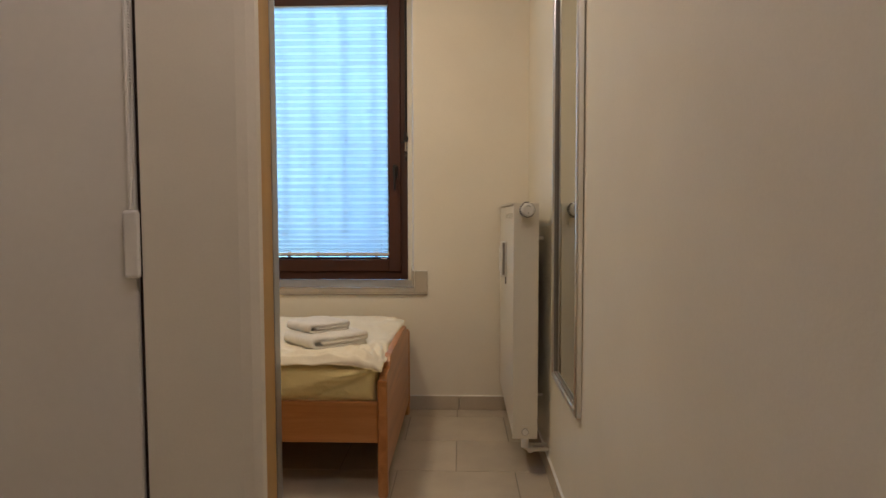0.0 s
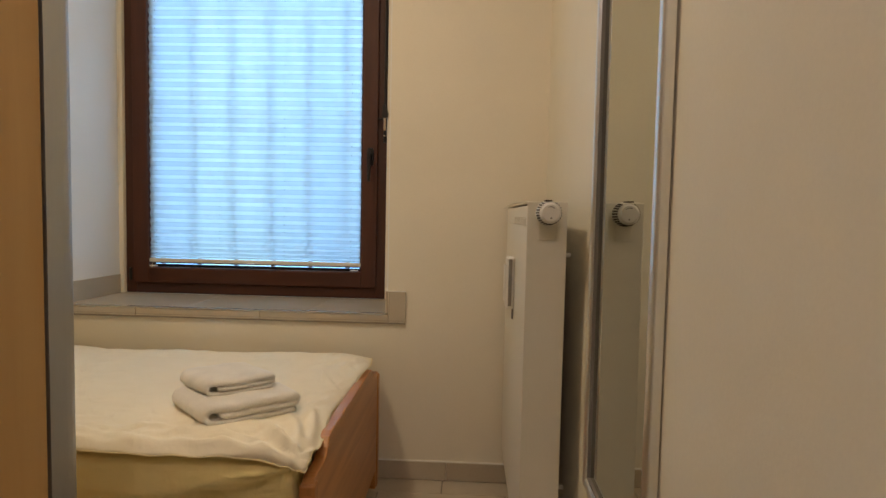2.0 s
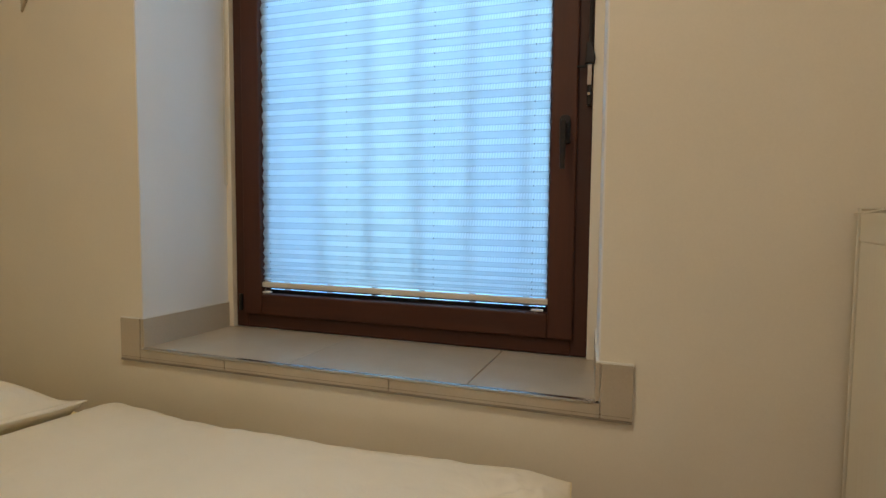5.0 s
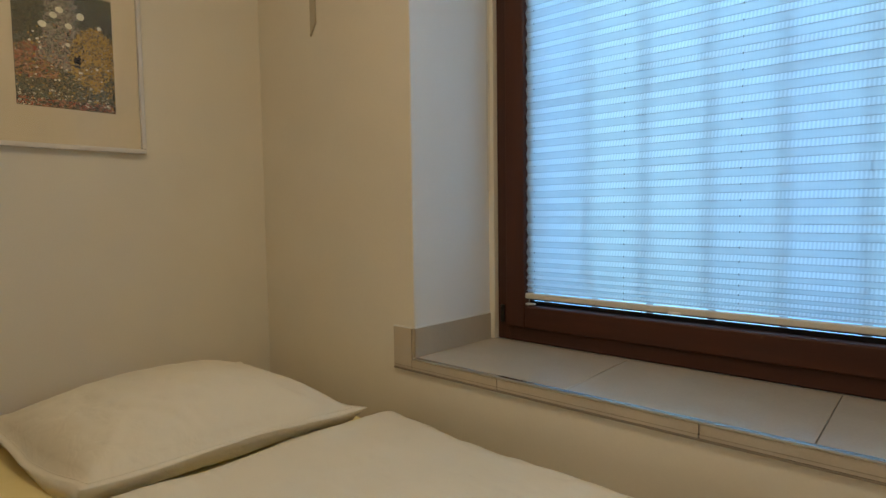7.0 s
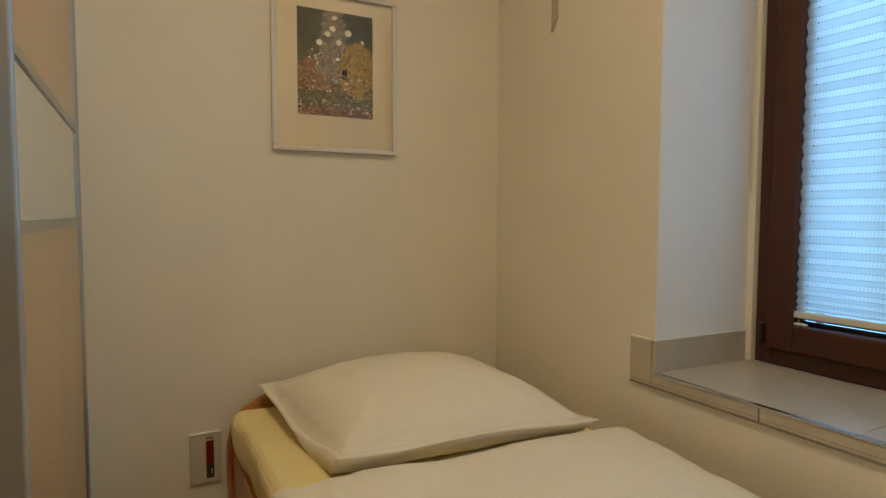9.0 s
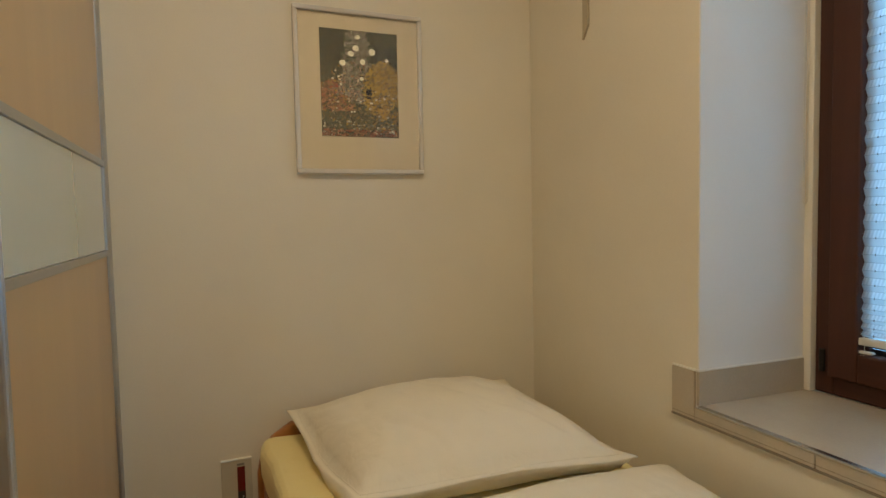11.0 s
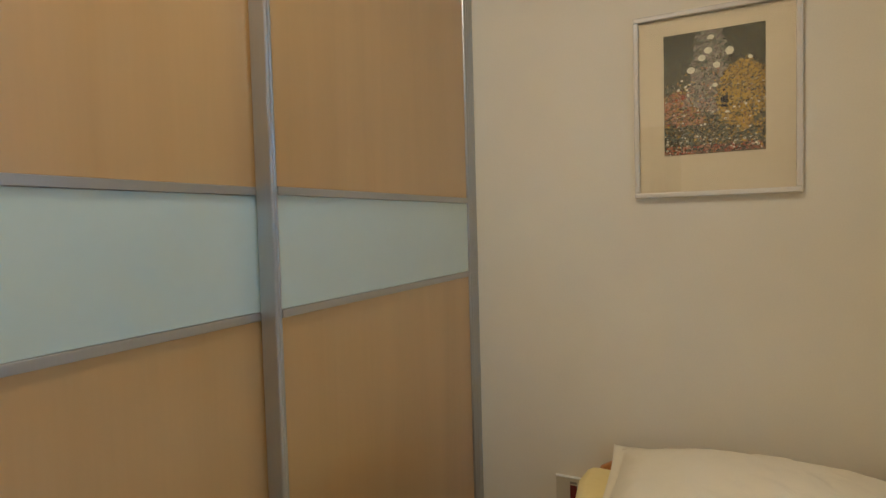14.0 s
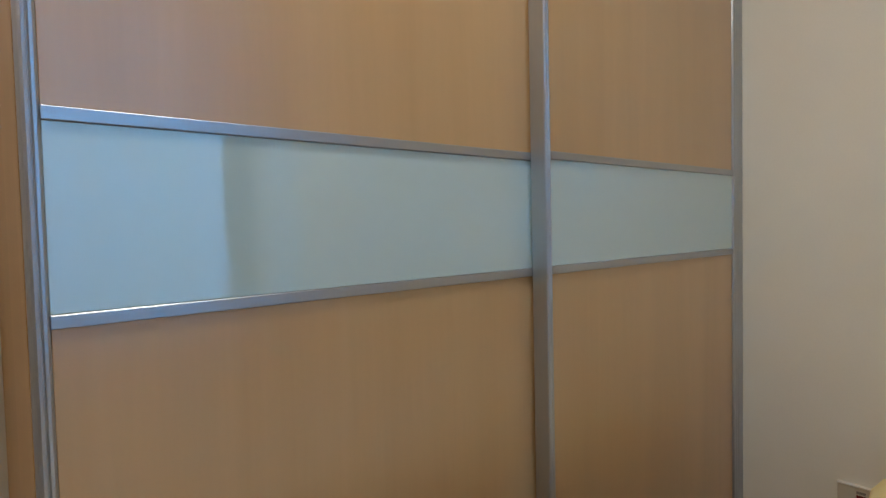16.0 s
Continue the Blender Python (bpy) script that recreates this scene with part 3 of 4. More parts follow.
def sliding_door(x0, x1, y, stile_depth, sl=0.019, end_depth=0.036, low=1.102):
    """A sliding door whose panels lie at y: two stiles, two thin cross rails, beech above and below a glass band."""
    z0, z1, g0, g1, r, s = 0.018, WT - 0.064, low, 1.329, 0.018, 0.019
    d = part("sliding_door", boxed(x0 + sl, x1 - s, y - 0.016, y - 0.008, z0 + 0.002, z1 - 0.002), BEECH, wardrobe)
    part("upper_panel", boxed(x0 + sl, x1 - s, y - 0.0079, y, g1 + r, z1, bevel=0.0008), BEECH, d)
    part("glass_band", boxed(x0 + sl, x1 - s, y - 0.0079, y + 0.0006, g0, g1, bevel=0.0008), MILK_GLASS, d, "pale green lacquered glass band")
    part("lower_panel", boxed(x0 + sl, x1 - s, y - 0.0079, y, z0, g0 - r, bevel=0.0008), BEECH, d)
    for z in (g1, g0 - r):
        bm = prism(bmesh.new(), [(y - 0.0078, z + 0.0006), (y + 0.0040, z + 0.0006), (y + 0.0050, z + 0.0016), (y + 0.0050, z + r - 0.0016), (y + 0.0040, z + r - 0.0006), (y - 0.0078, z + r - 0.0006)],
                   x0 + sl, x1 - s, axis=0)
        part("rail", bm, ALU, d, "anodised aluminium cross rail")
    for a, s, dp in ((x0, sl, stile_depth), (x1 - s, s, end_depth)):
        r = 0.022 if dp > 0.05 else 0.005
        bm = prism(bmesh.new(), [(a + 0.0005, y - dp), (a + s - 0.0005, y - dp), (a + s - 0.0005, y + 0.0058 - r), (a + s - 0.0015, y + 0.0058 - 0.45 * r), (a + s - 0.004, y + 0.0058),
                                 (a + 0.5 * s + 0.002, y + 0.0062), (a + 0.5 * s, y + 0.0046), (a + 0.5 * s - 0.002, y + 0.0062), (a + 0.004, y + 0.0058), (a + 0.0005, y + 0.002)], z0, z1)
        part("stile", bm, ALU, d, "anodised aluminium grip stile")
    return d


sliding_door(-2.338, -1.395, 1.808, 0.036, 0.036)
sliding_door(-1.470, -0.507, 1.766, 0.020, end_depth=0.052, low=1.097)


# ---- bed ----
bed = thing("bed", (-1.30, 2.68, 0), "orange-stained solid pine single bed along the window wall", "bed")
BY0, BY1 = 2.188, 3.158


def board_outline(top, mid):
    """End board seen end-on: rounded low posts, and a raised middle with hollow shoulders."""
    pts = []
    def arc(cy, cz, r, a0, a1, n=6):
        return [(cy + r * math.cos(radians(a0 + (a1 - a0) * i / n)), cz + r * math.sin(radians(a0 + (a1 - a0) * i / n))) for i in range(n + 1)]
    pts += [(BY0, 0.0), (BY0 + 0.05, 0.0), (BY0 + 0.05, 0.07), (BY1 - 0.05, 0.07), (BY1 - 0.05, 0.0), (BY1, 0.0)]
    pts += arc(BY1 - 0.045, top - 0.045, 0.045, 0, 90)
    pts += arc(BY1 - 0.115, top + 0.03, 0.03, 270, 200)
    pts += [(BY1 - 0.165, mid - 0.006), (BY1 - 0.19, mid), (BY0 + 0.19, mid), (BY0 + 0.165, mid - 0.006)]
    pts += arc(BY0 + 0.115, top + 0.03, 0.03, 340, 270)
    pts += arc(BY0 + 0.045, top - 0.045, 0.045, 90, 180)
    return pts


foot = part("footboard", prism(bmesh.new(), board_outline(0.466, 0.512), -0.277, -0.247, axis=0, bevel=0.004), PINE_Y, bed)
for y in (BY0 + 0.001, BY1 - 0.041):
    part("post", boxed(-0.281, -0.243, y, y + 0.040, 0.0, 0.452, bevel=0.008, segments=3), PINE_Z, foot)
head_outline = [(BY0 - 0.005, 0.0), (BY1 + 0.002, 0.0), (BY1 + 0.002, 0.38), (BY1 - 0.01, 0.44), (BY1 - 0.04, 0.49), (BY1 - 0.10, 0.528), (BY1 - 0.2, 0.545),
                (BY0 + 0.2, 0.545), (BY0 + 0.10, 0.528), (BY0 + 0.04, 0.49), (BY0 + 0.007, 0.44), (BY0 - 0.005, 0.38)]
part("headboard", prism(bmesh.new(), head_outline, -2.362, -2.330, axis=0, bevel=0.009), PINE_Y, bed)
for y in (2.199, 3.118):
    part("side_rail", boxed(-2.330, -0.281, y, y + 0.024, 0.208, 0.366, bevel=0.004), PINE_X, bed)
part("slat_base", boxed(-2.325, -0.285, 2.224, 3.117, 0.262, 0.285), PINE_X, bed, "slatted base under the mattress")


def fold(x, y, s=1.0):
    return noise.noise(Vector((x * s, y * s, 0.3)))


# mattress with its sheet
bm = boxed(-2.322, -0.292, 2.214, 3.112, 0.286, 0.502, bevel=0.034, segments=4)
bmesh.ops.subdivide_edges(bm, edges=bm.edges[:], cuts=5, use_grid_fill=True)
bmesh.ops.subdivide_edges(bm, edges=[e for e in bm.edges if e.calc_length() > 0.06], cuts=5, use_grid_fill=True)
for v in bm.verts:
    p = v.co
    side = min(1.0, max(0.0, (2.28 - p.y) / 0.05)) * min(1.0, max(0.0, (p.z - 0.372) / 0.025))
    p.y -= 0.014 * side * math.exp(-((p.x + 2.24) / 0.10) ** 2)
    p.y -= side * (0.010 + 0.006 * fold(p.x * 3, p.z * 9 + p.x * 4, 2.0))
    p.z += 0.006 * fold(p.x, p.y, 5.0)
    p.y += 0.004 * fold(p.x, p.z * 2, 16.0) * side
    for cx, cz, slope, amp in ((-0.42, 0.46, 0.35, 0.009), (-0.55, 0.43, 0.28, 0.008), (-0.36, 0.42, 0.55, 0.007), (-0.95, 0.45, 0.12, 0.006), (-1.5, 0.44, -0.10, 0.006)):
        d = (p.z - cz) - slope * (p.x - cx)
        along = math.exp(-((p.x - cx) / 0.16) ** 2)
        p.y -= side * 2.6 * amp * along * math.exp(-(d / 0.015) ** 2)
        p.y += side * 1.8 * amp * along * math.exp(-((d + 0.030) / 0.016) ** 2)
for v in bm.verts:
    if v.co.z < 0.372:
        v.co.y = min(max(v.co.y, 2.2250), 3.1165)
mattress = thing("mattress", (-1.30, 2.66, 0.286), "mattress in a pale yellow fitted sheet on the bed", "mattress")
part("fitted_sheet", bm, SHEET, mattress, smooth=True)
corners = [(-2.322, 2.229), (-0.292, 2.229), (-0.292, 3.112), (-2.322, 3.112)]
part("elastic_hem", tube(bmesh.new(), [(x, y, 0.300) for x, y in corners], 0.004, 6, closed=True), QUILT_EDGE, mattress, "elastic hem of the sheet")


# quilt
def soft_slab(x0, x1, y0, y1, z, up, down, nx, ny, power, shape):
    """A stuffed cover: top and underside meet in a seam; shape moves each point. Returns the mesh and its rim."""
    bm = bmesh.new()
    top, low = [], []
    for i in range(nx + 1):
        a, b = [], []
        for j in range(ny + 1):
            u, v = 0.45 * (2 * i / nx - 1) + 0.55 * math.sin(math.pi * (i / nx - 0.5)), 0.45 * (2 * j / ny - 1) + 0.55 * math.sin(math.pi * (j / ny - 0.5))
            f = ((1 - abs(u) ** power) * (1 - abs(v) ** power)) ** 0.55 if abs(u) < 1 and abs(v) < 1 else 0.0
            x, y = x0 + (x1 - x0) * (u + 1) / 2, y0 + (y1 - y0) * (v + 1) / 2
            rim = i in (0, nx) or j in (0, ny)
            p = bm.verts.new(shape(x, y, z + up * f, u, v, f))
            a.append(p)
            b.append(p if rim else bm.verts.new(shape(x, y, z - down * f, u, v, -f)))
        top.append(a)
        low.append(b)
    hem(bm, top)
    for a, b in zip(low, low[1:]):
        for j in range(ny):
            q = []
            for w in (a[j], b[j], b[j + 1], a[j + 1]):
                if w not in q:
                    q.append(w)
            if len(q) > 2 and not bm.faces.get(q):
                try:
                    bm.faces.new(q)
                except ValueError:
                    pass
    n = [top[i][0].co.copy() for i in range(nx)] + [top[nx][j].co.copy() for j in range(ny)]
    n += [top[i][ny].co.copy() for i in range(nx, 0, -1)] + [top[0][j].co.copy() for j in range(ny, 0, -1)]
    return bm, n


QUILT_CREASES = [((-0.29, 2.19), (-0.42, 2.33), 0.016, 0.014), ((-0.30, 2.21), (-0.36, 2.40), 0.015, 0.012), ((-0.31, 2.19), (-0.50, 2.27), 0.014, 0.012),
                 ((-0.285, 2.24), (-0.31, 2.44), 0.014, 0.010), ((-0.34, 2.195), (-0.58, 2.23), 0.011, 0.010), ((-0.62, 2.21), (-0.86, 2.25), 0.008, 0.011),
                 ((-0.80, 2.215), (-1.08, 2.235), 0.008, 0.010), ((-0.98, 2.24), (-1.20, 2.215), 0.007, 0.010), ((-0.70, 2.25), (-0.50, 2.30), 0.006, 0.012),
                 ((-1.15, 2.25), (-1.45, 2.22), 0.007, 0.011), ((-0.30, 2.60), (-0.34, 2.42), 0.008, 0.014), ((-0.30, 3.05), (-0.42, 2.92), 0.010, 0.014)]

wr = random.Random(21)
for k in range(44):
    cx, cy = -1.55 + 1.22 * wr.random(), 2.205 + 0.085 * wr.random() ** 1.5
    a, n = radians(wr.gauss(8, 16)), 0.04 + 0.10 * wr.random()
    QUILT_CREASES.append(((cx, cy), (cx + n * math.cos(a), cy + n * math.sin(a)), 0.0025 + 0.0035 * wr.random(), 0.005 + 0.005 * wr.random()))
for k in range(16):
    cx, cy = -0.31 - 0.12 * wr.random(), 2.25 + 0.8 * wr.random()
    a, n = radians(wr.gauss(80, 25)), 0.05 + 0.08 * wr.random()
    QUILT_CREASES.append(((cx, cy), (cx + n * math.cos(a), cy + n * math.sin(a)), 0.002 + 0.003 * wr.random(), 0.006 + 0.005 * wr.random()))


def crease(x, y, lines):
    """Height of soft ridges along short lines, tapering to their ends, each with a hollow beside it."""
    h = 0.0
    for (ax, ay), (bx, by), amp, w in lines:
        dx, dy = bx - ax, by - ay
        n = math.hypot(dx, dy)
        s, d = ((x - ax) * dx + (y - ay) * dy) / n, ((x - ax) * dy - (y - ay) * dx) / n
        if -0.03 < s < n + 0.03 and abs(d) < 5 * w:
            d += 0.3 * w * math.sin(s * 40)
            h += amp * math.sin(math.pi * min(1, max(0, (s + 0.03) / (n + 0.06)))) ** 0.6 * (math.exp(-(d / w) ** 2) - 0.55 * math.exp(-((d - 1.9 * w) / w) ** 2))
    return h


def quilt_shape(x, y, z, u, v, f):
    if f > 0 and (y < 2.46 or x > -0.55):
        z += crease(x, y, QUILT_CREASES) * min(1.0, f * 1.6)
    near = max(0.0, min(1.0, (2.27 - y) / 0.08))
    footw = max(0.0, min(1.0, (x + 0.40) / 0.12))
    corner = near * footw
    z += 0.007 * fold(x, y, 4.0) + 0.0045 * fold(x * 2, y, 9.0)
    edge = max(0.0, min(1.0, (2.42 - y) / 0.18))
    ridge = abs(fold(x * 1.2 + 3, y * 4, 5.0)) ** 0.7
    z += (0.003 + 0.015 * edge) * (0.5 - ridge) * (1 if f > 0 else 0)
    # creases that run towards the foot corner
    r = math.hypot(x + 0.30, y - 2.20)
    ang = math.atan2(y - 2.20, -(x + 0.30) + 1e-6)
    z += 0.010 * math.exp(-r / 0.22) * math.sin(9 * ang + 6 * r + 2 * fold(x, y, 7.0)) * (1 - 0.75 * near)
    z += 0.007 * footw * math.sin(16 * y + 3 * x) * (1 - near)
    z -= 0.008 * near * near + 0.022 * corner * corner + 0.006 * footw * footw
    headw = max(0.0, min(1.0, (-1.20 - x) / 0.40))
    x -= 0.075 * headw * max(0.0, min(1.0, (3.13 - y) / 0.93))
    z += 0.007 * max(0.0, min(1.0, (-1.50 - x) / 0.10))
    y += -0.004 * near * math.sin(7 * x) - 0.012 * corner
    y -= 0.045 * math.sin(math.pi * min(1.0, max(0.0, (x + 1.61) / 1.30))) * max(0.0, min(1.0, (y - 2.75) / 0.39))
    z += 0.012 * max(0.0, min(1.0, (-1.42 - x) / 0.15)) * max(0.0, min(1.0, (y - 2.9) / 0.15)) * abs(f)
    x += 0.012 * footw * math.sin(9 * y) + 0.012 * fold(y, 2.2, 4.0) * max(0.0, (-1.45 - x) / 0.15)
    return Vector((x, y, z))


bm, rim = soft_slab(-1.610, -0.272, 2.192, 3.142, 0.518, 0.021, 0.012, 150, 110, 14, quilt_shape)
for v in bm.verts:
    if v.co.z < 0.508 and v.co.x < -0.36 and v.co.y > 2.23:
        v.co.z = 0.508
quilt = thing("quilt", (-0.95, 2.67, 0.50), "cream cotton quilt folded flat over the mattress", "quilt")
part("cover", bm, QUILT, quilt, smooth=True)
part("piping", tube(bmesh.new(), rim, 0.0015, 6, closed=True), QUILT_EDGE, quilt, "yellow seam along the quilt's edge", smooth=True)


# pillow with a flat hem
PILLOW_CREASES = [((-1.67, 2.98), (-1.86, 2.86), 0.008, 0.012), ((-1.70, 2.90), (-1.84, 2.78), 0.006, 0.010), ((-2.28, 2.31), (-2.16, 2.42), 0.008, 0.012),
                  ((-2.22, 2.31), (-2.12, 2.37), 0.006, 0.010), ((-1.69, 2.36), (-1.80, 2.46), 0.006, 0.011), ((-1.66, 2.62), (-1.76, 2.58), 0.004, 0.010)]


def pillow_shape(x, y, z, u, v, f):
    z += crease(x, y, PILLOW_CREASES) * min(1.0, 2 * abs(f))
    z += 0.010 * (max(0.0, -u) * max(0.0, -v)) ** 4
    z += 0.006 * fold(x, y, 7.0) + 0.004 * fold(x * 2, y * 3, 9.0) * abs(f)
    z -= 0.006 * abs(f) * max(0.0, 0.25 - abs(fold(x * 1.5 + 0.6 * y, y * 4 - 2 * x, 3.0))) / 0.25
    r = max(abs(u), abs(v))
    pull = 0.005 * (abs(u) * abs(v)) ** 3
    x, y = x + pull * u + 0.030 * v * max(0.0, u), y + pull * v
    y += 0.022 * (1 - u * u) * max(0.0, -v) ** 5 - 0.012 * (1 - u * u) * max(0.0, v) ** 5
    x -= 0.010 * (1 - v * v) * max(0.0, u) ** 5
    z += 0.006 * r ** 6 * math.sin(13 * (x + y)) + 0.004 * (abs(u) * abs(v)) ** 4
    return Vector((x, y, z))


def pillow_top(x0, x1, y0, y1, hemw, zc, up, down):
    def shape(x, y, z, u, v, f):
        return pillow_shape(x, y, z, u, v, f)
    nx, ny = 56, 60
    bm, rims = bmesh.new(), []
    top, low = [], []
    for i in range(nx + 1):
        a, b = [], []
        for j in range(ny + 1):
            x, y = x0 + (x1 - x0) * i / nx, y0 + (y1 - y0) * j / ny
            u, v = 2 * i / nx - 1, 2 * j / ny - 1
            s = max(0.0, min(1.0, (min(x - x0, x1 - x) - hemw) / ((x1 - x0) / 2 - hemw)))
            t = max(0.0, min(1.0, (min(y - y0, y1 - y) - hemw) / ((y1 - y0) / 2 - hemw)))
            f = (1 - (1 - s) ** 2.4) ** 0.56 * (1 - (1 - t) ** 2.4) ** 0.56
            skew = 0.058 * max(0.0, u) * max(0.0, -v)
            y += skew
            side = -0.008 * (1 - t) ** 4 if y < (y0 + y1) / 2 else 0.0
            droop = side + 0.020 * (1 - s) ** 3 if x < (x0 + x1) / 2 else side + 0.012 * (1 - s) ** 3 - 0.006 * (max(0.0, u) * max(0.0, v)) ** 4
            a.append(bm.verts.new(shape(x, y, zc + up * f + droop + 0.0015, u, v, f)))
            g = max(0.0, min(1.0, (min(x - x0, x1 - x, y - y0, y1 - y) - 0.008) / 0.032)) ** 0.5
            b.append(bm.verts.new(shape(x, y, max(0.5065, zc - down * g + droop - 0.0015), u, v, f)))
        top.append(a)
        low.append(b)
    hem(bm, top)
    hem(bm, [r[::-1] for r in low])
    n, m = nx, ny
    for i in range(n):
        bm.faces.new((top[i][0], top[i + 1][0], low[i + 1][0], low[i][0]))
        bm.faces.new((top[i + 1][m], top[i][m], low[i][m], low[i + 1][m]))
    for j in range(m):
        bm.faces.new((top[0][j + 1], top[0][j], low[0][j], low[0][j + 1]))
        bm.faces.new((top[n][j], top[n][j + 1], low[n][j + 1], low[n][j]))
    bmesh.ops.recalc_face_normals(bm, faces=bm.faces[:])
    k = max(1, round(hemw * nx / (x1 - x0)))
    line = [top[i][k].co + Vector((0, 0, 0.0008)) for i in range(k, nx - k)] + [top[nx - k][j].co + Vector((0, 0, 0.0008)) for j in range(k, ny - k)]
    line += [top[i][ny - k].co + Vector((0, 0, 0.0008)) for i in range(nx - k, k, -1)] + [top[k][j].co + Vector((0, 0, 0.0008)) for j in range(ny - k, k, -1)]
    return bm, line


pillow = thing("pillow", (-1.98, 2.69, 0.505), "cream cotton pillow with a flat stitched hem", "pillow")
bm, line = pillow_top(-2.312, -1.650, 2.280, 3.045, 0.026, 0.552, 0.126, 0.046)
part("pillowcase", bm, QUILT, pillow, smooth=True)
part("seam", tube(bmesh.new(), line, 0.0009, 5, closed=True), QUILT, pillow, "stitched seam", smooth=True)


# towels
def towel(at, turn, width, depth, layer, label, skew):
    """A towel folded over and over: a thick strip wound in the front plane and drawn back."""
    h = layer
    mid = []
    def arc(cx, cz, r, a0, a1, n=8):
        return [(cx + r * math.cos(radians(a0 + (a1 - a0) * i / n)), cz + r * math.sin(radians(a0 + (a1 - a0) * i / n))) for i in range(n + 1)]
    g = 0.0038
    z1, z2, z3 = h / 2, h * 1.5 + g, h * 2.5 + 2 * g
    mid += [(0.06 * width + (width * 0.94 - 0.022) * i / 10, z1) for i in range(11)]
    mid += arc(width - h * 1.25, (z1 + z3) / 2, (z3 - z1) / 2, -90, 90)[1:]
    mid += [(width - h * 1.5 - (width - h * 2.6) * i / 12, z3) for i in range(1, 13)]
    mid += arc(h * 1.05, (z2 + z3) / 2, (z3 - z2) / 2, 90, 270)[1:]
    mid += [(h * 1.05 + (width - h * 3.4) * i / 10, z2) for i in range(1, 11)]
    loop_a, loop_b = [], []
    for i, p in enumerate(mid):
        a, b = mid[max(i - 1, 0)], mid[min(i + 1, len(mid) - 1)]
        d = Vector((b[0] - a[0], b[1] - a[1])).normalized()
        nrm = Vector((-d.y, d.x)) * (h / 2)
        loop_a.append((p[0] + nrm.x, p[1] + nrm.y))
        loop_b.append((p[0] - nrm.x, p[1] - nrm.y))
    outline = loop_a + loop_b[::-1]
    bm, rings = bmesh.new(), []
    nd = 16
    for k in range(nd + 1):
        t = k / nd
        edge = min(t, 1 - t) * nd
        sq = 1.0 - 0.10 * max(0.0, 1 - edge) ** 2
        ring = []
        for x, z in outline:
            x = width - x
            wob = 0.004 * fold(x * 5 + turn, t * 3 + z * 8, 2.0)
            zz = z * (1 - 0.06 * t) * sq + 0.003 * fold(x, t * depth, 16) * (z / (3 * h))
            cx = 2 * x / width - 1
            yy = t * depth + (0.5 - t) * 0.030 * abs(cx) ** 5
            ring.append(bm.verts.new((x - skew * yy + wob - 0.012 * cx * max(0.0, abs(2 * t - 1) - 0.6), yy + 0.004 * fold(x, z, 20), max(zz, 0.0003))))
        rings.append(ring)
    n = len(outline)
    for a, b in zip(rings, rings[1:]):
        for i in range(n):
            bm.faces.new((a[i], a[(i + 1) % n], b[(i + 1) % n], b[i]))
    half = len(loop_a)
    for ring in (rings[0], rings[-1]):
        for i in range(half - 1):
            bm.faces.new((ring[i], ring[i + 1], ring[n - 2 - i], ring[n - 1 - i]))
    bmesh.ops.recalc_face_normals(bm, faces=bm.faces[:])
    bm.transform(pose(at[0], at[1], at[2], 0, 0, turn))
    return single("towel", bm, TERRY, label, "towel", smooth=True, group="folded towels on the bed")


towel((-0.540, 2.284, 0.5385), 39, 0.258, 0.250, 0.0150, "large folded white terry towel lying on the quilt", 0.14)
towel((-0.572, 2.365, 0.5885), 40, 0.190, 0.200, 0.0108, "small folded white terry towel on a larger one", 0.16)


# ---- picture ----
picture = thing("framed_picture", (WX0, 2.555, 1.318), "flower meadow print in a slim silver frame with beige mat", "picture")
PY0, PY1, PZ0, PZ1, PX = 2.340, 2.770, 1.322, 1.852, WX0
FW = 0.015


def moulding(y0, y1, z0, z1):
    bm = bmesh.new()
    return box(bm, PX + 0.001, PX + 0.022, y0, y1, z0, z1, bevel=0.004, segments=3)


part("frame_rail", moulding(PY0, PY1, PZ0, PZ0 + FW), FRAME_SILVER, picture)
part("frame_rail", moulding(PY0, PY1, PZ1 - FW, PZ1), FRAME_SILVER, picture)
part("frame_stile", moulding(PY0, PY0 + FW, PZ0 + FW, PZ1 - FW), FRAME_SILVER, picture)
part("frame_stile", moulding(PY1 - FW, PY1, PZ0 + FW, PZ1 - FW), FRAME_SILVER, picture)
part("mat", boxed(PX + 0.002, PX + 0.010, PY0 + FW, PY1 - FW, PZ0 + FW, PZ1 - FW), MAT_BOARD, picture, "beige mat board")
QY0, QY1, QZ0, QZ1 = 2.424, 2.684, 1.443, 1.788


def paint(name, c):
    return material("ink_" + name, c, rough=0.7, vary=0.25, scale=60, fine=600, bump=0.1, bump_size=0.0004)


INKS = {k: paint(k, c) for k, c in (("moss", (0.050, 0.047, 0.030)), ("leaf", (0.140, 0.122, 0.060)), ("grey", (0.300, 0.265, 0.200)), ("lilac", (0.285, 0.215, 0.190)),
                                    ("white", (0.68, 0.62, 0.47)), ("gold", (0.46, 0.270, 0.045)), ("ochre", (0.31, 0.185, 0.050)), ("red", (0.33, 0.075, 0.036)),
                                    ("rose", (0.42, 0.20, 0.115)), ("umber", (0.095, 0.070, 0.036)), ("teal", (0.125, 0.140, 0.110)), ("dark", (0.018, 0.014, 0.022)))}
part("print", boxed(PX + 0.0095, PX + 0.0112, QY0, QY1, QZ0, QZ1), INKS["moss"], picture, "dark green ground of the print")
rnd = random.Random(7)
blobs = {k: bmesh.new() for k in INKS}


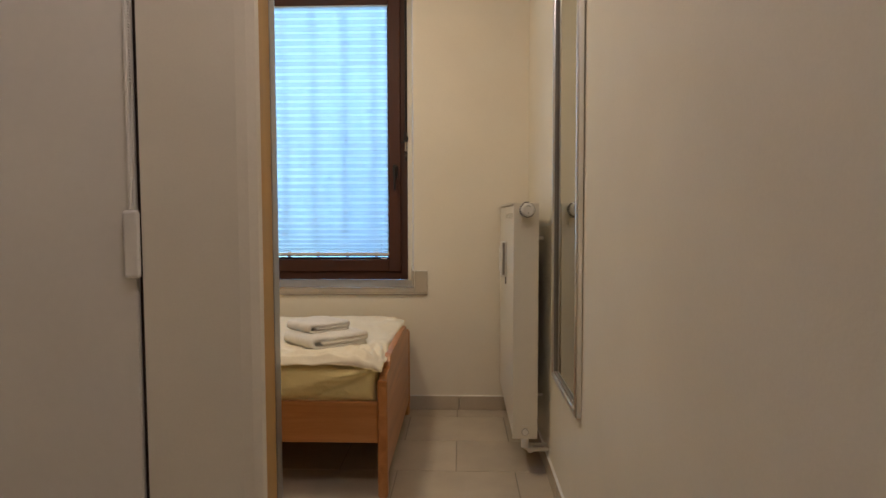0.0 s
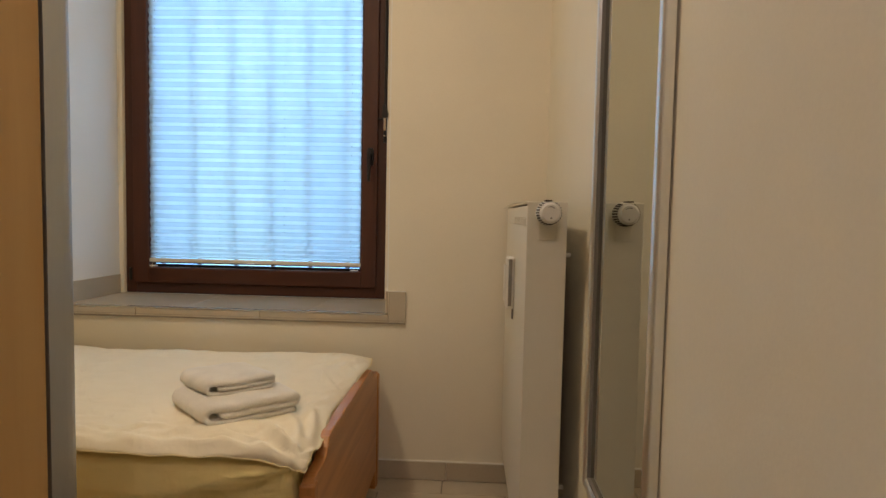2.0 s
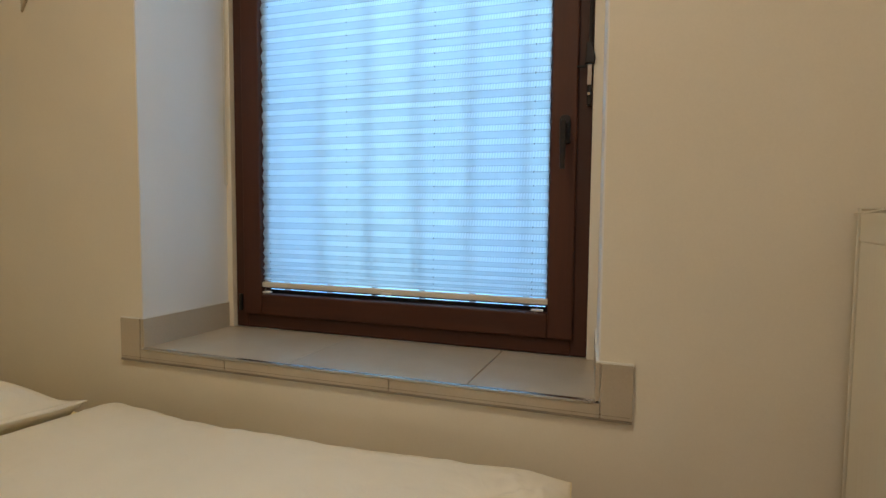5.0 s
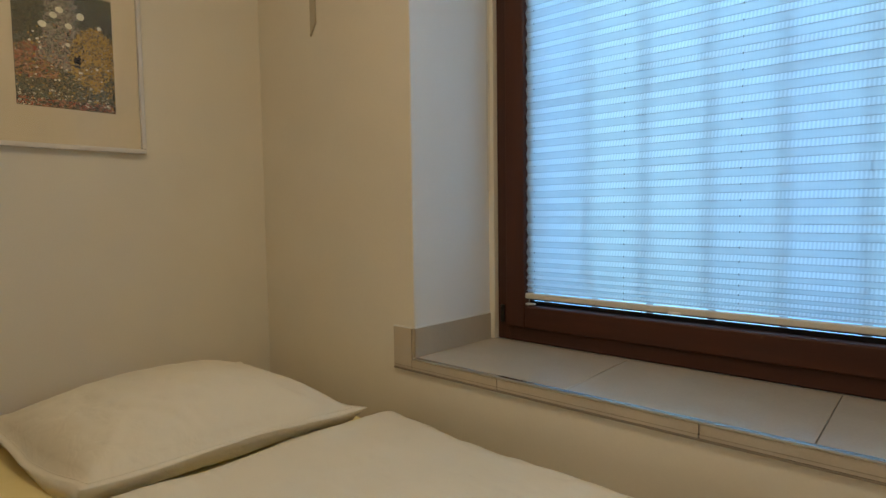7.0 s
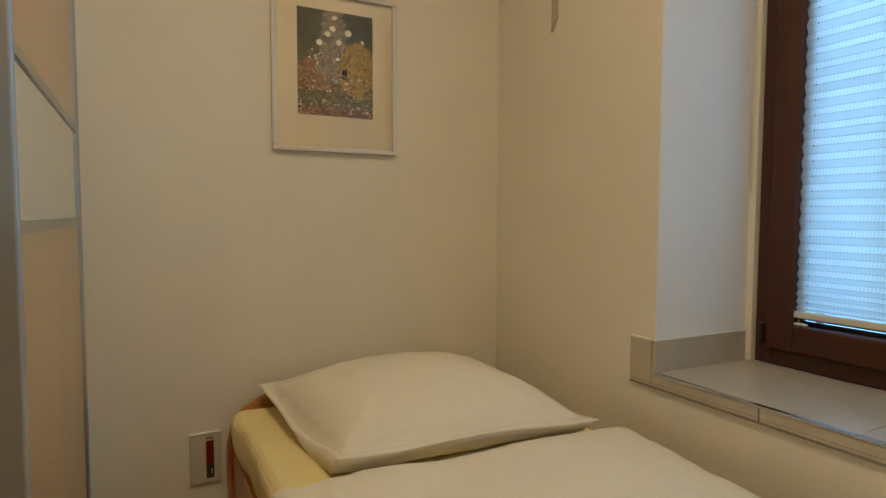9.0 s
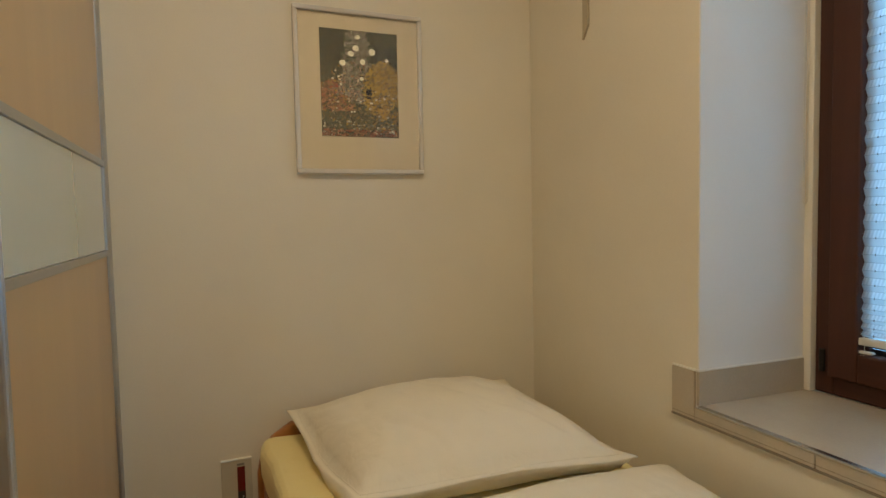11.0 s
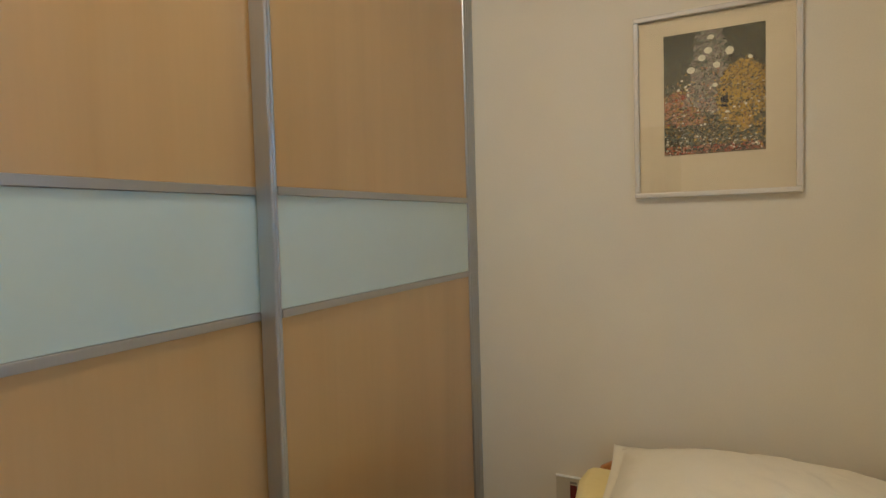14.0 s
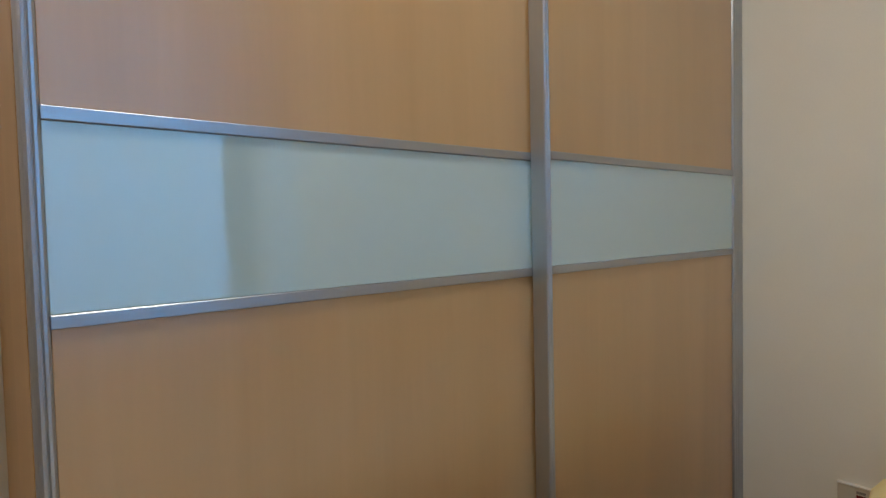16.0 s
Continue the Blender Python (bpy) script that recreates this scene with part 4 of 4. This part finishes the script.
def blob(ink, u, v, r, lift):
    """A small uneven disc of paint; u to the viewer's right, v up, both 0 to 1."""
    bm = blobs[ink]
    y, z = QY0 + u * (QY1 - QY0), QZ0 + v * (QZ1 - QZ0)
    n, a0, q = 7, rnd.random() * 6, 0.65 + 0.35 * rnd.random()
    ring = [(y + r * math.cos(a0 + k * math.tau / n) * (0.8 + 0.4 * rnd.random()), z + r * q * math.sin(a0 + k * math.tau / n)) for k in range(n)]
    x = PX + 0.0113 + lift
    vs = [bm.verts.new((x, min(max(yy, QY0 + 0.0005), QY1 - 0.0005), min(max(zz, QZ0 + 0.0005), QZ1 - 0.0005))) for yy, zz in ring]
    bm.faces.new(vs)


def inks_at(u, v):
    """What the print shows at a place: gold mound, pale cone of blooms, red flowers, meadow, dark foliage."""
    w = 0.10 * fold(u * 3, v * 3, 2.0)
    if math.hypot((u - 0.80) / 0.27, (v - 0.46 + w) / 0.27) < 1:
        return ["gold", "gold", "gold", "ochre", "ochre", "gold", "leaf"]
    if abs(u - 0.47 + 0.5 * w) < 0.12 + 0.24 * max(0.0, 0.98 - v) and v > 0.36 + w:
        return ["grey", "lilac", "grey", "lilac", "teal", "grey", "leaf", "rose" if v < 0.7 else "teal"]
    if v < 0.07:
        return ["red", "red", "umber", "moss", "rose"]
    if u < 0.42 and 0.24 < v < 0.50 + w:
        return ["red", "rose", "rose", "ochre", "ochre", "leaf", "umber"]
    if v < 0.42:
        return ["leaf", "moss", "umber", "teal", "ochre", "leaf", "gold" if u > 0.5 else "moss"]
    return ["moss", "leaf", "moss", "umber", "moss", "teal"]


for i in range(900):
    u, v = rnd.random(), rnd.random()
    blob(rnd.choice(inks_at(u, v)[:4]), u, v, 0.006 + 0.004 * rnd.random(), rnd.random() * 0.0002)
for i in range(7000):
    u, v = rnd.random(), rnd.random()
    blob(rnd.choice(inks_at(u, v)), u, v, 0.0014 + 0.0030 * rnd.random() ** 1.8, 0.0002 + rnd.random() * 0.0004)
for i in range(2200):
    u, v = rnd.random(), rnd.random()
    blob(rnd.choice(("moss", "umber", "moss", "dark")), u, v, 0.0011 + 0.0014 * rnd.random(), 0.0006)
for i in range(700):
    u, v = rnd.random(), rnd.random() ** 1.4
    blob(rnd.choice(("grey", "white", "rose", "gold") if v < 0.6 else ("leaf", "grey", "leaf")), u, v, 0.0011 + 0.0013 * rnd.random(), 0.00065)
for u, v, r in ((0.48, 0.94, 0.009), (0.455, 0.835, 0.010), (0.39, 0.78, 0.010), (0.66, 0.81, 0.012), (0.54, 0.71, 0.011), (0.28, 0.69, 0.011), (0.52, 0.55, 0.007), (0.86, 0.74, 0.006)):
    for k in range(3):
        blob("white", u, v, r * (1 - 0.12 * k), 0.0007 + 0.0001 * k)
for i in range(60):
    u, v = 0.24 + 0.08 * rnd.gauss(0, 1), 0.54 + 0.06 * rnd.gauss(0, 1)
    if i > 16:
        u, v = rnd.random(), rnd.random() * 0.40
    if 0.03 < u < 0.97 and v > 0.02:
        blob("white" if rnd.random() < 0.6 else "gold", u, v, 0.0022 + 0.0018 * rnd.random(), 0.0007)
for u, v in ((0.03, 0.09), (0.03, 0.04), (0.72, 0.09), (0.80, 0.10), (0.88, 0.05), (0.93, 0.05), (0.17, 0.10), (0.62, 0.27), (0.74, 0.20)):
    blob("white", u, v, 0.0042, 0.0007)
    blob("moss", u, v, 0.0019, 0.0009)
for k in range(14):
    blob("dark", 0.58 + 0.055 * rnd.random(), 0.35 + 0.10 * rnd.random(), 0.0048, 0.0008)
for ink, bm in blobs.items():
    ob = part("brushwork", bm, INKS[ink], picture)
    ob["kind"] = "stuff"
part("picture_glass", boxed(PX + 0.0135, PX + 0.0145, PY0 + FW, PY1 - FW, PZ0 + FW, PZ1 - FW), GLASS, picture, "thin picture glass").visible_shadow = False

# ---- wall panel beside the bed ----
panel = thing("wall_switch_panel", (WX0, 2.12, 0.27), "white wall panel with a dark red window, low beside the bed", "switch panel")
part("plate", boxed(WX0, WX0 + 0.011, 2.077, 2.168, 0.268, 0.424, bevel=0.002), PANEL_CREAM, panel)
part("top_lip", boxed(WX0, WX0 + 0.0135, 2.076, 2.169, 0.4245, 0.4285, bevel=0.001), PLASTIC, panel)
strip = part("red_window", boxed(WX0 + 0.0105, WX0 + 0.0125, 2.124, 2.147, 0.283, 0.403), RED_WINDOW, panel, "dark red glossy window strip")
part("caption_bar", boxed(WX0 + 0.0105, WX0 + 0.0118, 2.124, 2.146, 0.407, 0.414), GREY_INK, panel, "small line of grey print")
part("dark_key", boxed(WX0 + 0.0122, WX0 + 0.0135, 2.125, 2.146, 0.284, 0.325), RUBBER, strip)
for z in (0.300, 0.308):
    part("mark", cylinder(bmesh.new(), (WX0 + 0.0135, 2.140, z), (WX0 + 0.0140, 2.140, z), 0.0022, segments=10), PLASTIC, strip, "tiny white mark")

# ---- dark strip high on the window wall ----
# Made-up thin body in the outline of a shadow-like dark patch.
bm = prism(bmesh.new(), [(-2.040, 1.728), (-2.012, 1.768), (-2.012, 2.04), (-2.038, 2.04), (-2.038, 1.745)], WY - 0.010, WY - 0.0005, axis=1, bevel=0.002)
single("wall_dark_strip", bm, TAUPE, "slim taupe strip with a slanted end, standing in for a dark patch on the wall", "bracket")

# ---- radiator ----
RX0, RX1, RY0, RY1, RZ0, RZ1 = 0.246, 0.346, 2.385, 3.180, 0.158, 1.120
radiator = thing("radiator", (0.30, 2.78, RZ0), "tall white enamelled panel radiator hung on the wall", "radiator")
bm = bmesh.new()
outline, n = [], 24
pitch = (RY1 - RY0 - 0.07) / n
outline.append((RX0 + 0.012, RY0 + 0.010))
outline.append((RX0, RY0 + 0.016))
for i in range(n):
    y = RY0 + 0.035 + i * pitch
    outline += [(RX0, y), (RX0, y + pitch * 0.62), (RX0 + 0.0003, y + pitch * 0.74), (RX0 + 0.0003, y + pitch * 0.88)]
outline += [(RX0, RY1 - 0.016), (RX0 + 0.012, RY1 - 0.010)]
prism(bm, outline, RZ0 + 0.045, RZ1 - 0.065)
box(bm, RX0, RX0 + 0.012, RY0 + 0.008, RY1 - 0.008, RZ1 - 0.0652, RZ1 - 0.010, bevel=0.004)
box(bm, RX0, RX0 + 0.012, RY0 + 0.008, RY1 - 0.008, RZ0 + 0.005, RZ0 + 0.0452, bevel=0.004)
part("front_panel", bm, ENAMEL, radiator, "smooth front panel")
for i in range(14):
    y = RY0 + 0.045 + i * 0.028
    part("notch", boxed(RX0 - 0.0006, RX0 + 0.001, y, y + 0.006, RZ1 - 0.062, RZ1 - 0.040, bevel=0.0004, segments=1), TAUPE, radiator)
part("back_panel", boxed(RX1 - 0.014, RX1 - 0.002, RY0 + 0.010, RY1 - 0.010, RZ0 + 0.005, RZ1 - 0.012, bevel=0.003), ENAMEL, radiator)
for y in (RY0, RY1 - 0.0015):
    part("side_cover", boxed(RX0 - 0.001, RX1, y, y + 0.0015 + 0.006, RZ0, RZ1, bevel=0.0015), ENAMEL, radiator, "smooth side cover")
bm = boxed(RX0 + 0.001, RX1 - 0.001, RY0 + 0.008, RY1 - 0.008, RZ1 - 0.006, RZ1 - 0.003)
grille = part("top_grille", bm, TAUPE, radiator, "slotted top grille")
for i in range(26):
    y = RY0 + 0.03 + i * 0.0285
    part("bar", boxed(RX0 + 0.004, RX1 - 0.004, y, y + 0.012, RZ1 - 0.0028, RZ1 - 0.0005), ENAMEL, grille)
bm = bmesh.new()
for i in range(16):
    y = RY0 + 0.06 + i * 0.043
    box(bm, RX0 + 0.016, RX1 - 0.018, y, y + 0.002, RZ0 + 0.03, RZ1 - 0.03)
part("fins", bm, ENAMEL, radiator)
# thermostat head
VX, VZ = 0.296, 1.092
valve = part("thermostat", cylinder(bmesh.new(), (VX, RY0 - 0.052, VZ), (VX, RY0 - 0.006, VZ), 0.0265, 0.030, segments=32), PLASTIC, radiator, "white ribbed thermostat head")
part("dial_cap", cylinder(bmesh.new(), (VX, RY0 - 0.060, VZ), (VX, RY0 - 0.0525, VZ), 0.0205, 0.0245, segments=32), PLASTIC, valve)
part("base_ring", cylinder(bmesh.new(), (VX, RY0 - 0.0058, VZ), (VX, RY0 + 0.001, VZ), 0.031, segments=32), PLASTIC, valve)
for k in range(26):
    a = k * math.tau / 26
    if math.sin(a) > 0.93:
        continue
    c, s = math.cos(a), math.sin(a)
    bm = tube(bmesh.new(), [(VX + c * 0.0268, RY0 - 0.049, VZ + s * 0.0268), (VX + c * 0.0297, RY0 - 0.014, VZ + s * 0.0297)], 0.0021, 6)
    part("groove", bm, RUBBER, valve)
part("pointer", boxed(VX - 0.012, VX + 0.004, RY0 - 0.050, RY0 - 0.012, VZ + 0.0285, VZ + 0.0315, bevel=0.001), RUBBER, valve, "dark pointer mark")
part("dot", cylinder(bmesh.new(), (VX + 0.001, RY0 - 0.0606, VZ - 0.013), (VX + 0.001, RY0 - 0.0601, VZ - 0.013), 0.0022, segments=12), GREY_INK, valve)
bm = tube(bmesh.new(), [(VX + 0.011 * math.sin(a), RY0 - 0.0601, VZ + 0.004 + 0.011 * math.cos(a)) for a in np.linspace(-0.6, 0.9, 8)], 0.0011, 5)
part("arc_mark", bm, GREY_INK, valve)
part("valve_plate", boxed(VX - 0.024, VX + 0.022, RY0 - 0.0022, RY0 - 0.0002, VZ - 0.068, VZ + 0.005, bevel=0.0008), ENAMEL, radiator, "flat plate below the thermostat")
# plug and print at the foot of the side cover
part("plug", cylinder(bmesh.new(), (0.296, RY0 - 0.004, 0.187), (0.296, RY0, 0.187), 0.0125, segments=24), PLASTIC, radiator, "round plug")
part("plug_ring", tube(bmesh.new(), [(0.296 + 0.0135 * math.cos(a), RY0 - 0.001, 0.187 + 0.0135 * math.sin(a)) for a in np.linspace(0, math.tau, 25)[:-1]], 0.0011, 6, closed=True), GREY_INK, radiator)
part("caption_bar", boxed(0.284, 0.310, RY0 - 0.0006, RY0 - 0.0001, 0.212, 0.2145), PLASTIC, radiator)
# heat meter on the front
meter = part("heat_meter", boxed(RX0 - 0.026, RX0 - 0.0005, 2.748, 2.808, 0.785, 0.950, bevel=0.005, segments=3), PLASTIC, radiator, "white heat meter with a dark slot")
part("slot", boxed(RX0 - 0.019, RX0 - 0.008, 2.7455, 2.7482, 0.795, 0.945), GREY_INK, meter)
part("tail", boxed(RX0 - 0.006, RX0 - 0.001, 2.757, 2.767, 0.752, 0.785), GREY_INK, meter)
part("hood", boxed(RX0 - 0.032, RX0 - 0.0262, 2.758, 2.798, 0.810, 0.925, bevel=0.002), PLASTIC, meter)
# feed pipes, brackets
bm = tube(bmesh.new(), [(0.300, 2.43, 0.165), (0.300, 2.43, 0.118), (0.302, 2.43, 0.105), (0.315, 2.43, 0.098), (0.335, 2.43, 0.097), (WX1 + 0.002, 2.43, 0.097)], 0.0085, 12)
pipe = part("feed_pipe", bm, ENAMEL, radiator, "white painted feed pipe into the wall", smooth=True)
part("lock_valve", cylinder(bmesh.new(), (0.300, 2.43, 0.108), (0.300, 2.43, 0.150), 0.016, segments=16), CHROME, pipe)
part("nut", cylinder(bmesh.new(), (0.313, 2.43, 0.097), (0.332, 2.43, 0.097), 0.0145, segments=6), ENAMEL, pipe)
bm = tube(bmesh.new(), [(0.300, 2.48, 0.165), (0.300, 2.48, 0.118), (0.302, 2.48, 0.105), (0.315, 2.48, 0.098), (0.335, 2.48, 0.097), (WX1 + 0.002, 2.48, 0.097)], 0.0085, 12)
part("feed_pipe", bm, ENAMEL, radiator, smooth=True)
for y in (2.62, 3.10):
    for z in (0.27, 0.97):
        part("bracket", cylinder(bmesh.new(), (RX1 - 0.003, y, z), (WX1 + 0.001, y, z), 0.0075, segments=12), ENAMEL, radiator, "wall bracket")
bm = tube(bmesh.new(), [(RX0 + 0.004, RY0 + 0.02, RZ1 + 0.001), (RX0 - 0.002, RY0 + 0.25, RZ1 + 0.003), (RX0 - 0.008, RY0 + 0.55, RZ1 + 0.001), (RX0 - 0.016, RY1 - 0.03, RZ1 - 0.012)], 0.0016, 6)
part("sensor_wire", bm, ENAMEL, radiator)

# ---- mirror ----
MX, MY0, MY1, MZ0, MZ1 = 0.377, 1.785, 2.252, 0.457, 1.96
FWM = 0.022
mirror = thing("wall_mirror", (WX1, 2.0, MZ0), "tall narrow mirror in a rounded silver metal frame", "mirror")
LEAN = Matrix.Translation((WX1 - 0.001, 0, MZ0)) @ Matrix.Rotation(radians(-0.2), 4, "Y") @ Matrix.Translation((0.001 - WX1, 0, -MZ0))


def mirror_part(name, bm, mat, label=""):
    bm.transform(LEAN)
    return part(name, bm, mat, mirror, label)


def mirror_rail(a, b, c, d):
    """A frame bar: rounded in front, square behind."""
    bm = boxed(MX, WX1 - 0.001, a, b, c, d)
    front = [e for e in bm.edges if all(abs(v.co.x - MX) < 1e-5 for v in e.verts)]
    bmesh.ops.bevel(bm, geom=front, offset=0.007, segments=4, affect="EDGES", profile=0.5)
    return bm


mirror_part("mirror_glass", boxed(WX1 - 0.0055, WX1 - 0.0015, MY0 + 0.01, MY1 - 0.01, MZ0 + 0.01, MZ1 - 0.01), MIRROR)
mirror_part("frame_stile", mirror_rail(MY0, MY0 + FWM, MZ0, MZ1), CHROME, "silver frame")
mirror_part("frame_stile", mirror_rail(MY1 - FWM, MY1, MZ0, MZ1), CHROME)
mirror_part("frame_rail", mirror_rail(MY0 + FWM, MY1 - FWM, MZ0, MZ0 + FWM), CHROME)
mirror_part("frame_rail", mirror_rail(MY0 + FWM, MY1 - FWM, MZ1 - FWM, MZ1), CHROME)
bm = boxed(MX + 0.0075, WX1 - 0.0057, MY0 + FWM, MY0 + FWM + 0.003, MZ0 + FWM, MZ1 - FWM)
box(bm, MX + 0.0075, WX1 - 0.0057, MY1 - FWM - 0.003, MY1 - FWM, MZ0 + FWM, MZ1 - FWM)
box(bm, MX + 0.0075, WX1 - 0.0057, MY0 + FWM + 0.003, MY1 - FWM - 0.003, MZ0 + FWM, MZ0 + FWM + 0.003)
mirror_part("liner", bm, GREY_INK, "dark inner liner of the frame")
part("hook", cylinder(bmesh.new(), (WX1 - 0.013, 2.012, MZ1 - 0.06), (WX1 + 0.004, 2.012, MZ1 - 0.06), 0.004, segments=12), STEEL, mirror, "steel wall hook behind the mirror")


# ---- lamps ----
def ceiling_lamp(at, r):
    lampset = thing("ceiling_lamp", (at[0], at[1], CEIL), "round white ceiling lamp out of view, switched on", "ceiling lamp")
    part("base", cylinder(bmesh.new(), (at[0], at[1], CEIL - 0.025), (at[0], at[1], CEIL), r * 0.9, segments=40), PLASTIC, lampset)
    bm = bmesh.new()
    cylinder(bm, (at[0], at[1], CEIL - 0.085), (at[0], at[1], CEIL - 0.026), r * 0.85, r, segments=40)
    part("diffuser", bm, LAMP_GLOW, lampset, "glowing diffuser", smooth=False)


ceiling_lamp(ROOM_LAMP, 0.17)
# Unseen fixture for the added hall lamp.
ceiling_lamp(ADDED_HALL_LAMP, 0.16)

# ---- tiles ----
def piece(name, me, at, parent, turn=0.0):
    ob = new(name, me)
    ob.location = at
    ob.rotation_euler = (0, 0, turn)
    ob.parent = parent
    return ob


TL, TW, GAP = 0.494, 0.330, 0.004
tile_meshes = {}


def floor_tile(x0, x1, y0, y1):
    """A tile between its joints, cut where it runs under a wall; equal sizes share one mesh."""
    size = (round(x1 - x0, 3), round(y1 - y0, 3))
    if size[0] < 0.02 or size[1] < 0.02:
        return
    if size not in tile_meshes:
        hx, hy = size[0] / 2 - GAP / 2, size[1] / 2 - GAP / 2
        tile_meshes[size] = mesh_of("floor_tile", boxed(-hx, hx, -hy, hy, -0.008, 0, bevel=0.0012, segments=1), TILE)
    piece("floor_tile", tile_meshes[size], ((x0 + x1) / 2, (y0 + y1) / 2, 0), floor)


r0 = 2.760
for k in range(-14, 2):
    y0, y1 = max(r0 + k * TW, HY0 - 0.05), min(r0 + (k + 1) * TW, WY + 0.05)
    if y1 <= y0:
        continue
    joint = 0.013 if k % 2 else 0.260
    left = WX0 - 0.05 if y1 > PART_Y - 0.1 else HX0 - 0.05
    for i in range(-6, 2):
        x0, x1 = max(joint + i * TL, left), min(joint + (i + 1) * TL, WX1 + 0.05)
        if x1 > x0:
            floor_tile(x0, x1, y0, y1)

# skirting tiles with a pale grout bead on top
skirting = structure("baseboard", boxed(WX0 + 0.001, WX1 - 0.011, WY - 0.009, WY - 0.0005, 0.0762, 0.080), PALE_GROUT, "beige tile skirting with a pale grout bead", "baseboard")
bm = boxed(WX1 - 0.009, WX1 - 0.0005, HY0, WY - 0.0005, 0.0762, 0.080)
structure("baseboard_east", bm, PALE_GROUT, "pale grout bead over tile skirting", "baseboard")
sk_n = mesh_of("skirting_tile", boxed(-TL / 2 + 0.0015, TL / 2 - 0.0015, -0.005, 0.005, 0.002, 0.076, bevel=0.001, segments=1), TILE)
for i in range(-4, 0):
    piece("skirting_tile", sk_n, (0.027 + (i + 0.5) * TL, WY - 0.006, 0), skirting)
short = mesh_of("skirting_tile_cut", boxed(0.0015, WX1 - 0.027, -0.005, 0.005, 0.002, 0.076, bevel=0.001, segments=1), TILE)
piece("skirting_tile", short, (0.027, WY - 0.006, 0), skirting)
end = mesh_of("skirting_tile_cut", boxed(WX0 + 0.002, 0.027 - 4 * TL - 0.0015, -0.005, 0.005, 0.002, 0.076, bevel=0.001, segments=1), TILE)
piece("skirting_tile", end, (0, WY - 0.006, 0), skirting)
for i in range(-4, 6):
    if HY0 < 0.70 + (i - 1) * TL and 0.70 + i * TL < WY:
        piece("skirting_tile", sk_n, (WX1 - 0.006, 0.70 + (i - 0.5) * TL, 0), skirting, radians(90))

# window sill tiles: floor of the recess, upstands, front edge
sill = structure("window_sill", boxed(OPEN_L + 0.004, OPEN_R - 0.004, WY + 0.004, WFY - 0.002, SILL - 0.0118, SILL - 0.006), GROUT, "beige tiled window sill", "window sill")
cuts = [OPEN_L + 0.006, -1.062, -0.540, OPEN_R - 0.006]
for a, b in zip(cuts, cuts[1:]):
    me = mesh_of("sill_tile", boxed(a + 0.001, b - 0.001, WY + 0.001, WFY - 0.001, SILL - 0.0058, SILL, bevel=0.0008, segments=1), TILE)
    piece("sill_tile", me, (0, 0, 0), sill)
F0 = WY - 0.009
front = [(OPEN_L - 0.002, -1.263), (-1.260, -0.745), (-0.742, OPEN_R + 0.002)]
for a, b in front:
    me = mesh_of("sill_front_tile", boxed(a, b, F0, WY - 0.0006, 0.6430, SILL - 0.0055, bevel=0.0008, segments=1), TILE)
    piece("sill_tile", me, (0, 0, 0), sill)
for a, b in ((-1.654, OPEN_L - 0.004), (OPEN_R + 0.004, -0.150)):
    me = mesh_of("sill_corner_tile", boxed(a, b, F0, WY - 0.0006, 0.6430, 0.768, bevel=0.0008, segments=1), TILE)
    piece("sill_tile", me, (0, 0, 0), sill)
for a, b, s in ((OPEN_L, IN_L, 1), (OPEN_R, IN_R, -1)):
    me = mesh_of("sill_side_tile", prism(bmesh.new(), [(a, WY - 0.004), (a + s * 0.009, WY - 0.004), (b + s * 0.009, WFY - 0.021), (b, WFY - 0.021)], SILL + 0.0005, 0.768), TILE)
    piece("sill_tile", me, (0, 0, 0), sill)
bm = boxed(OPEN_L + 0.010, OPEN_R - 0.010, F0 - 0.003, WY + 0.004, SILL - 0.0052, SILL + 0.0012, bevel=0.0015)
part("edge_trim", bm, STEEL, sill, "steel edge trim")
bm = boxed(-1.654, -0.150, F0 - 0.0015, WY - 0.0006, 0.6380, 0.6425)
box(bm, -1.650, -0.154, F0 - 0.0005, WY - 0.0006, 0.6505, 0.6517)
part("lower_trim", bm, GROUT, sill, "narrow trim under the sill tiles")
bm = boxed(-1.654, OPEN_L - 0.001, F0 + 0.001, WY - 0.0006, 0.7685, 0.7725)
box(bm, OPEN_R + 0.001, -0.150, F0 + 0.001, WY - 0.0006, 0.7685, 0.7725)
for a, b, s in ((OPEN_L, IN_L, 1), (OPEN_R, IN_R, -1)):
    prism(bm, [(a, WY - 0.006), (a + s * 0.009, WY - 0.006), (b + s * 0.009, WFY - 0.021), (b, WFY - 0.021)], 0.7685, 0.7722)
part("grout_bead", bm, PALE_GROUT, sill, "pale grout bead")
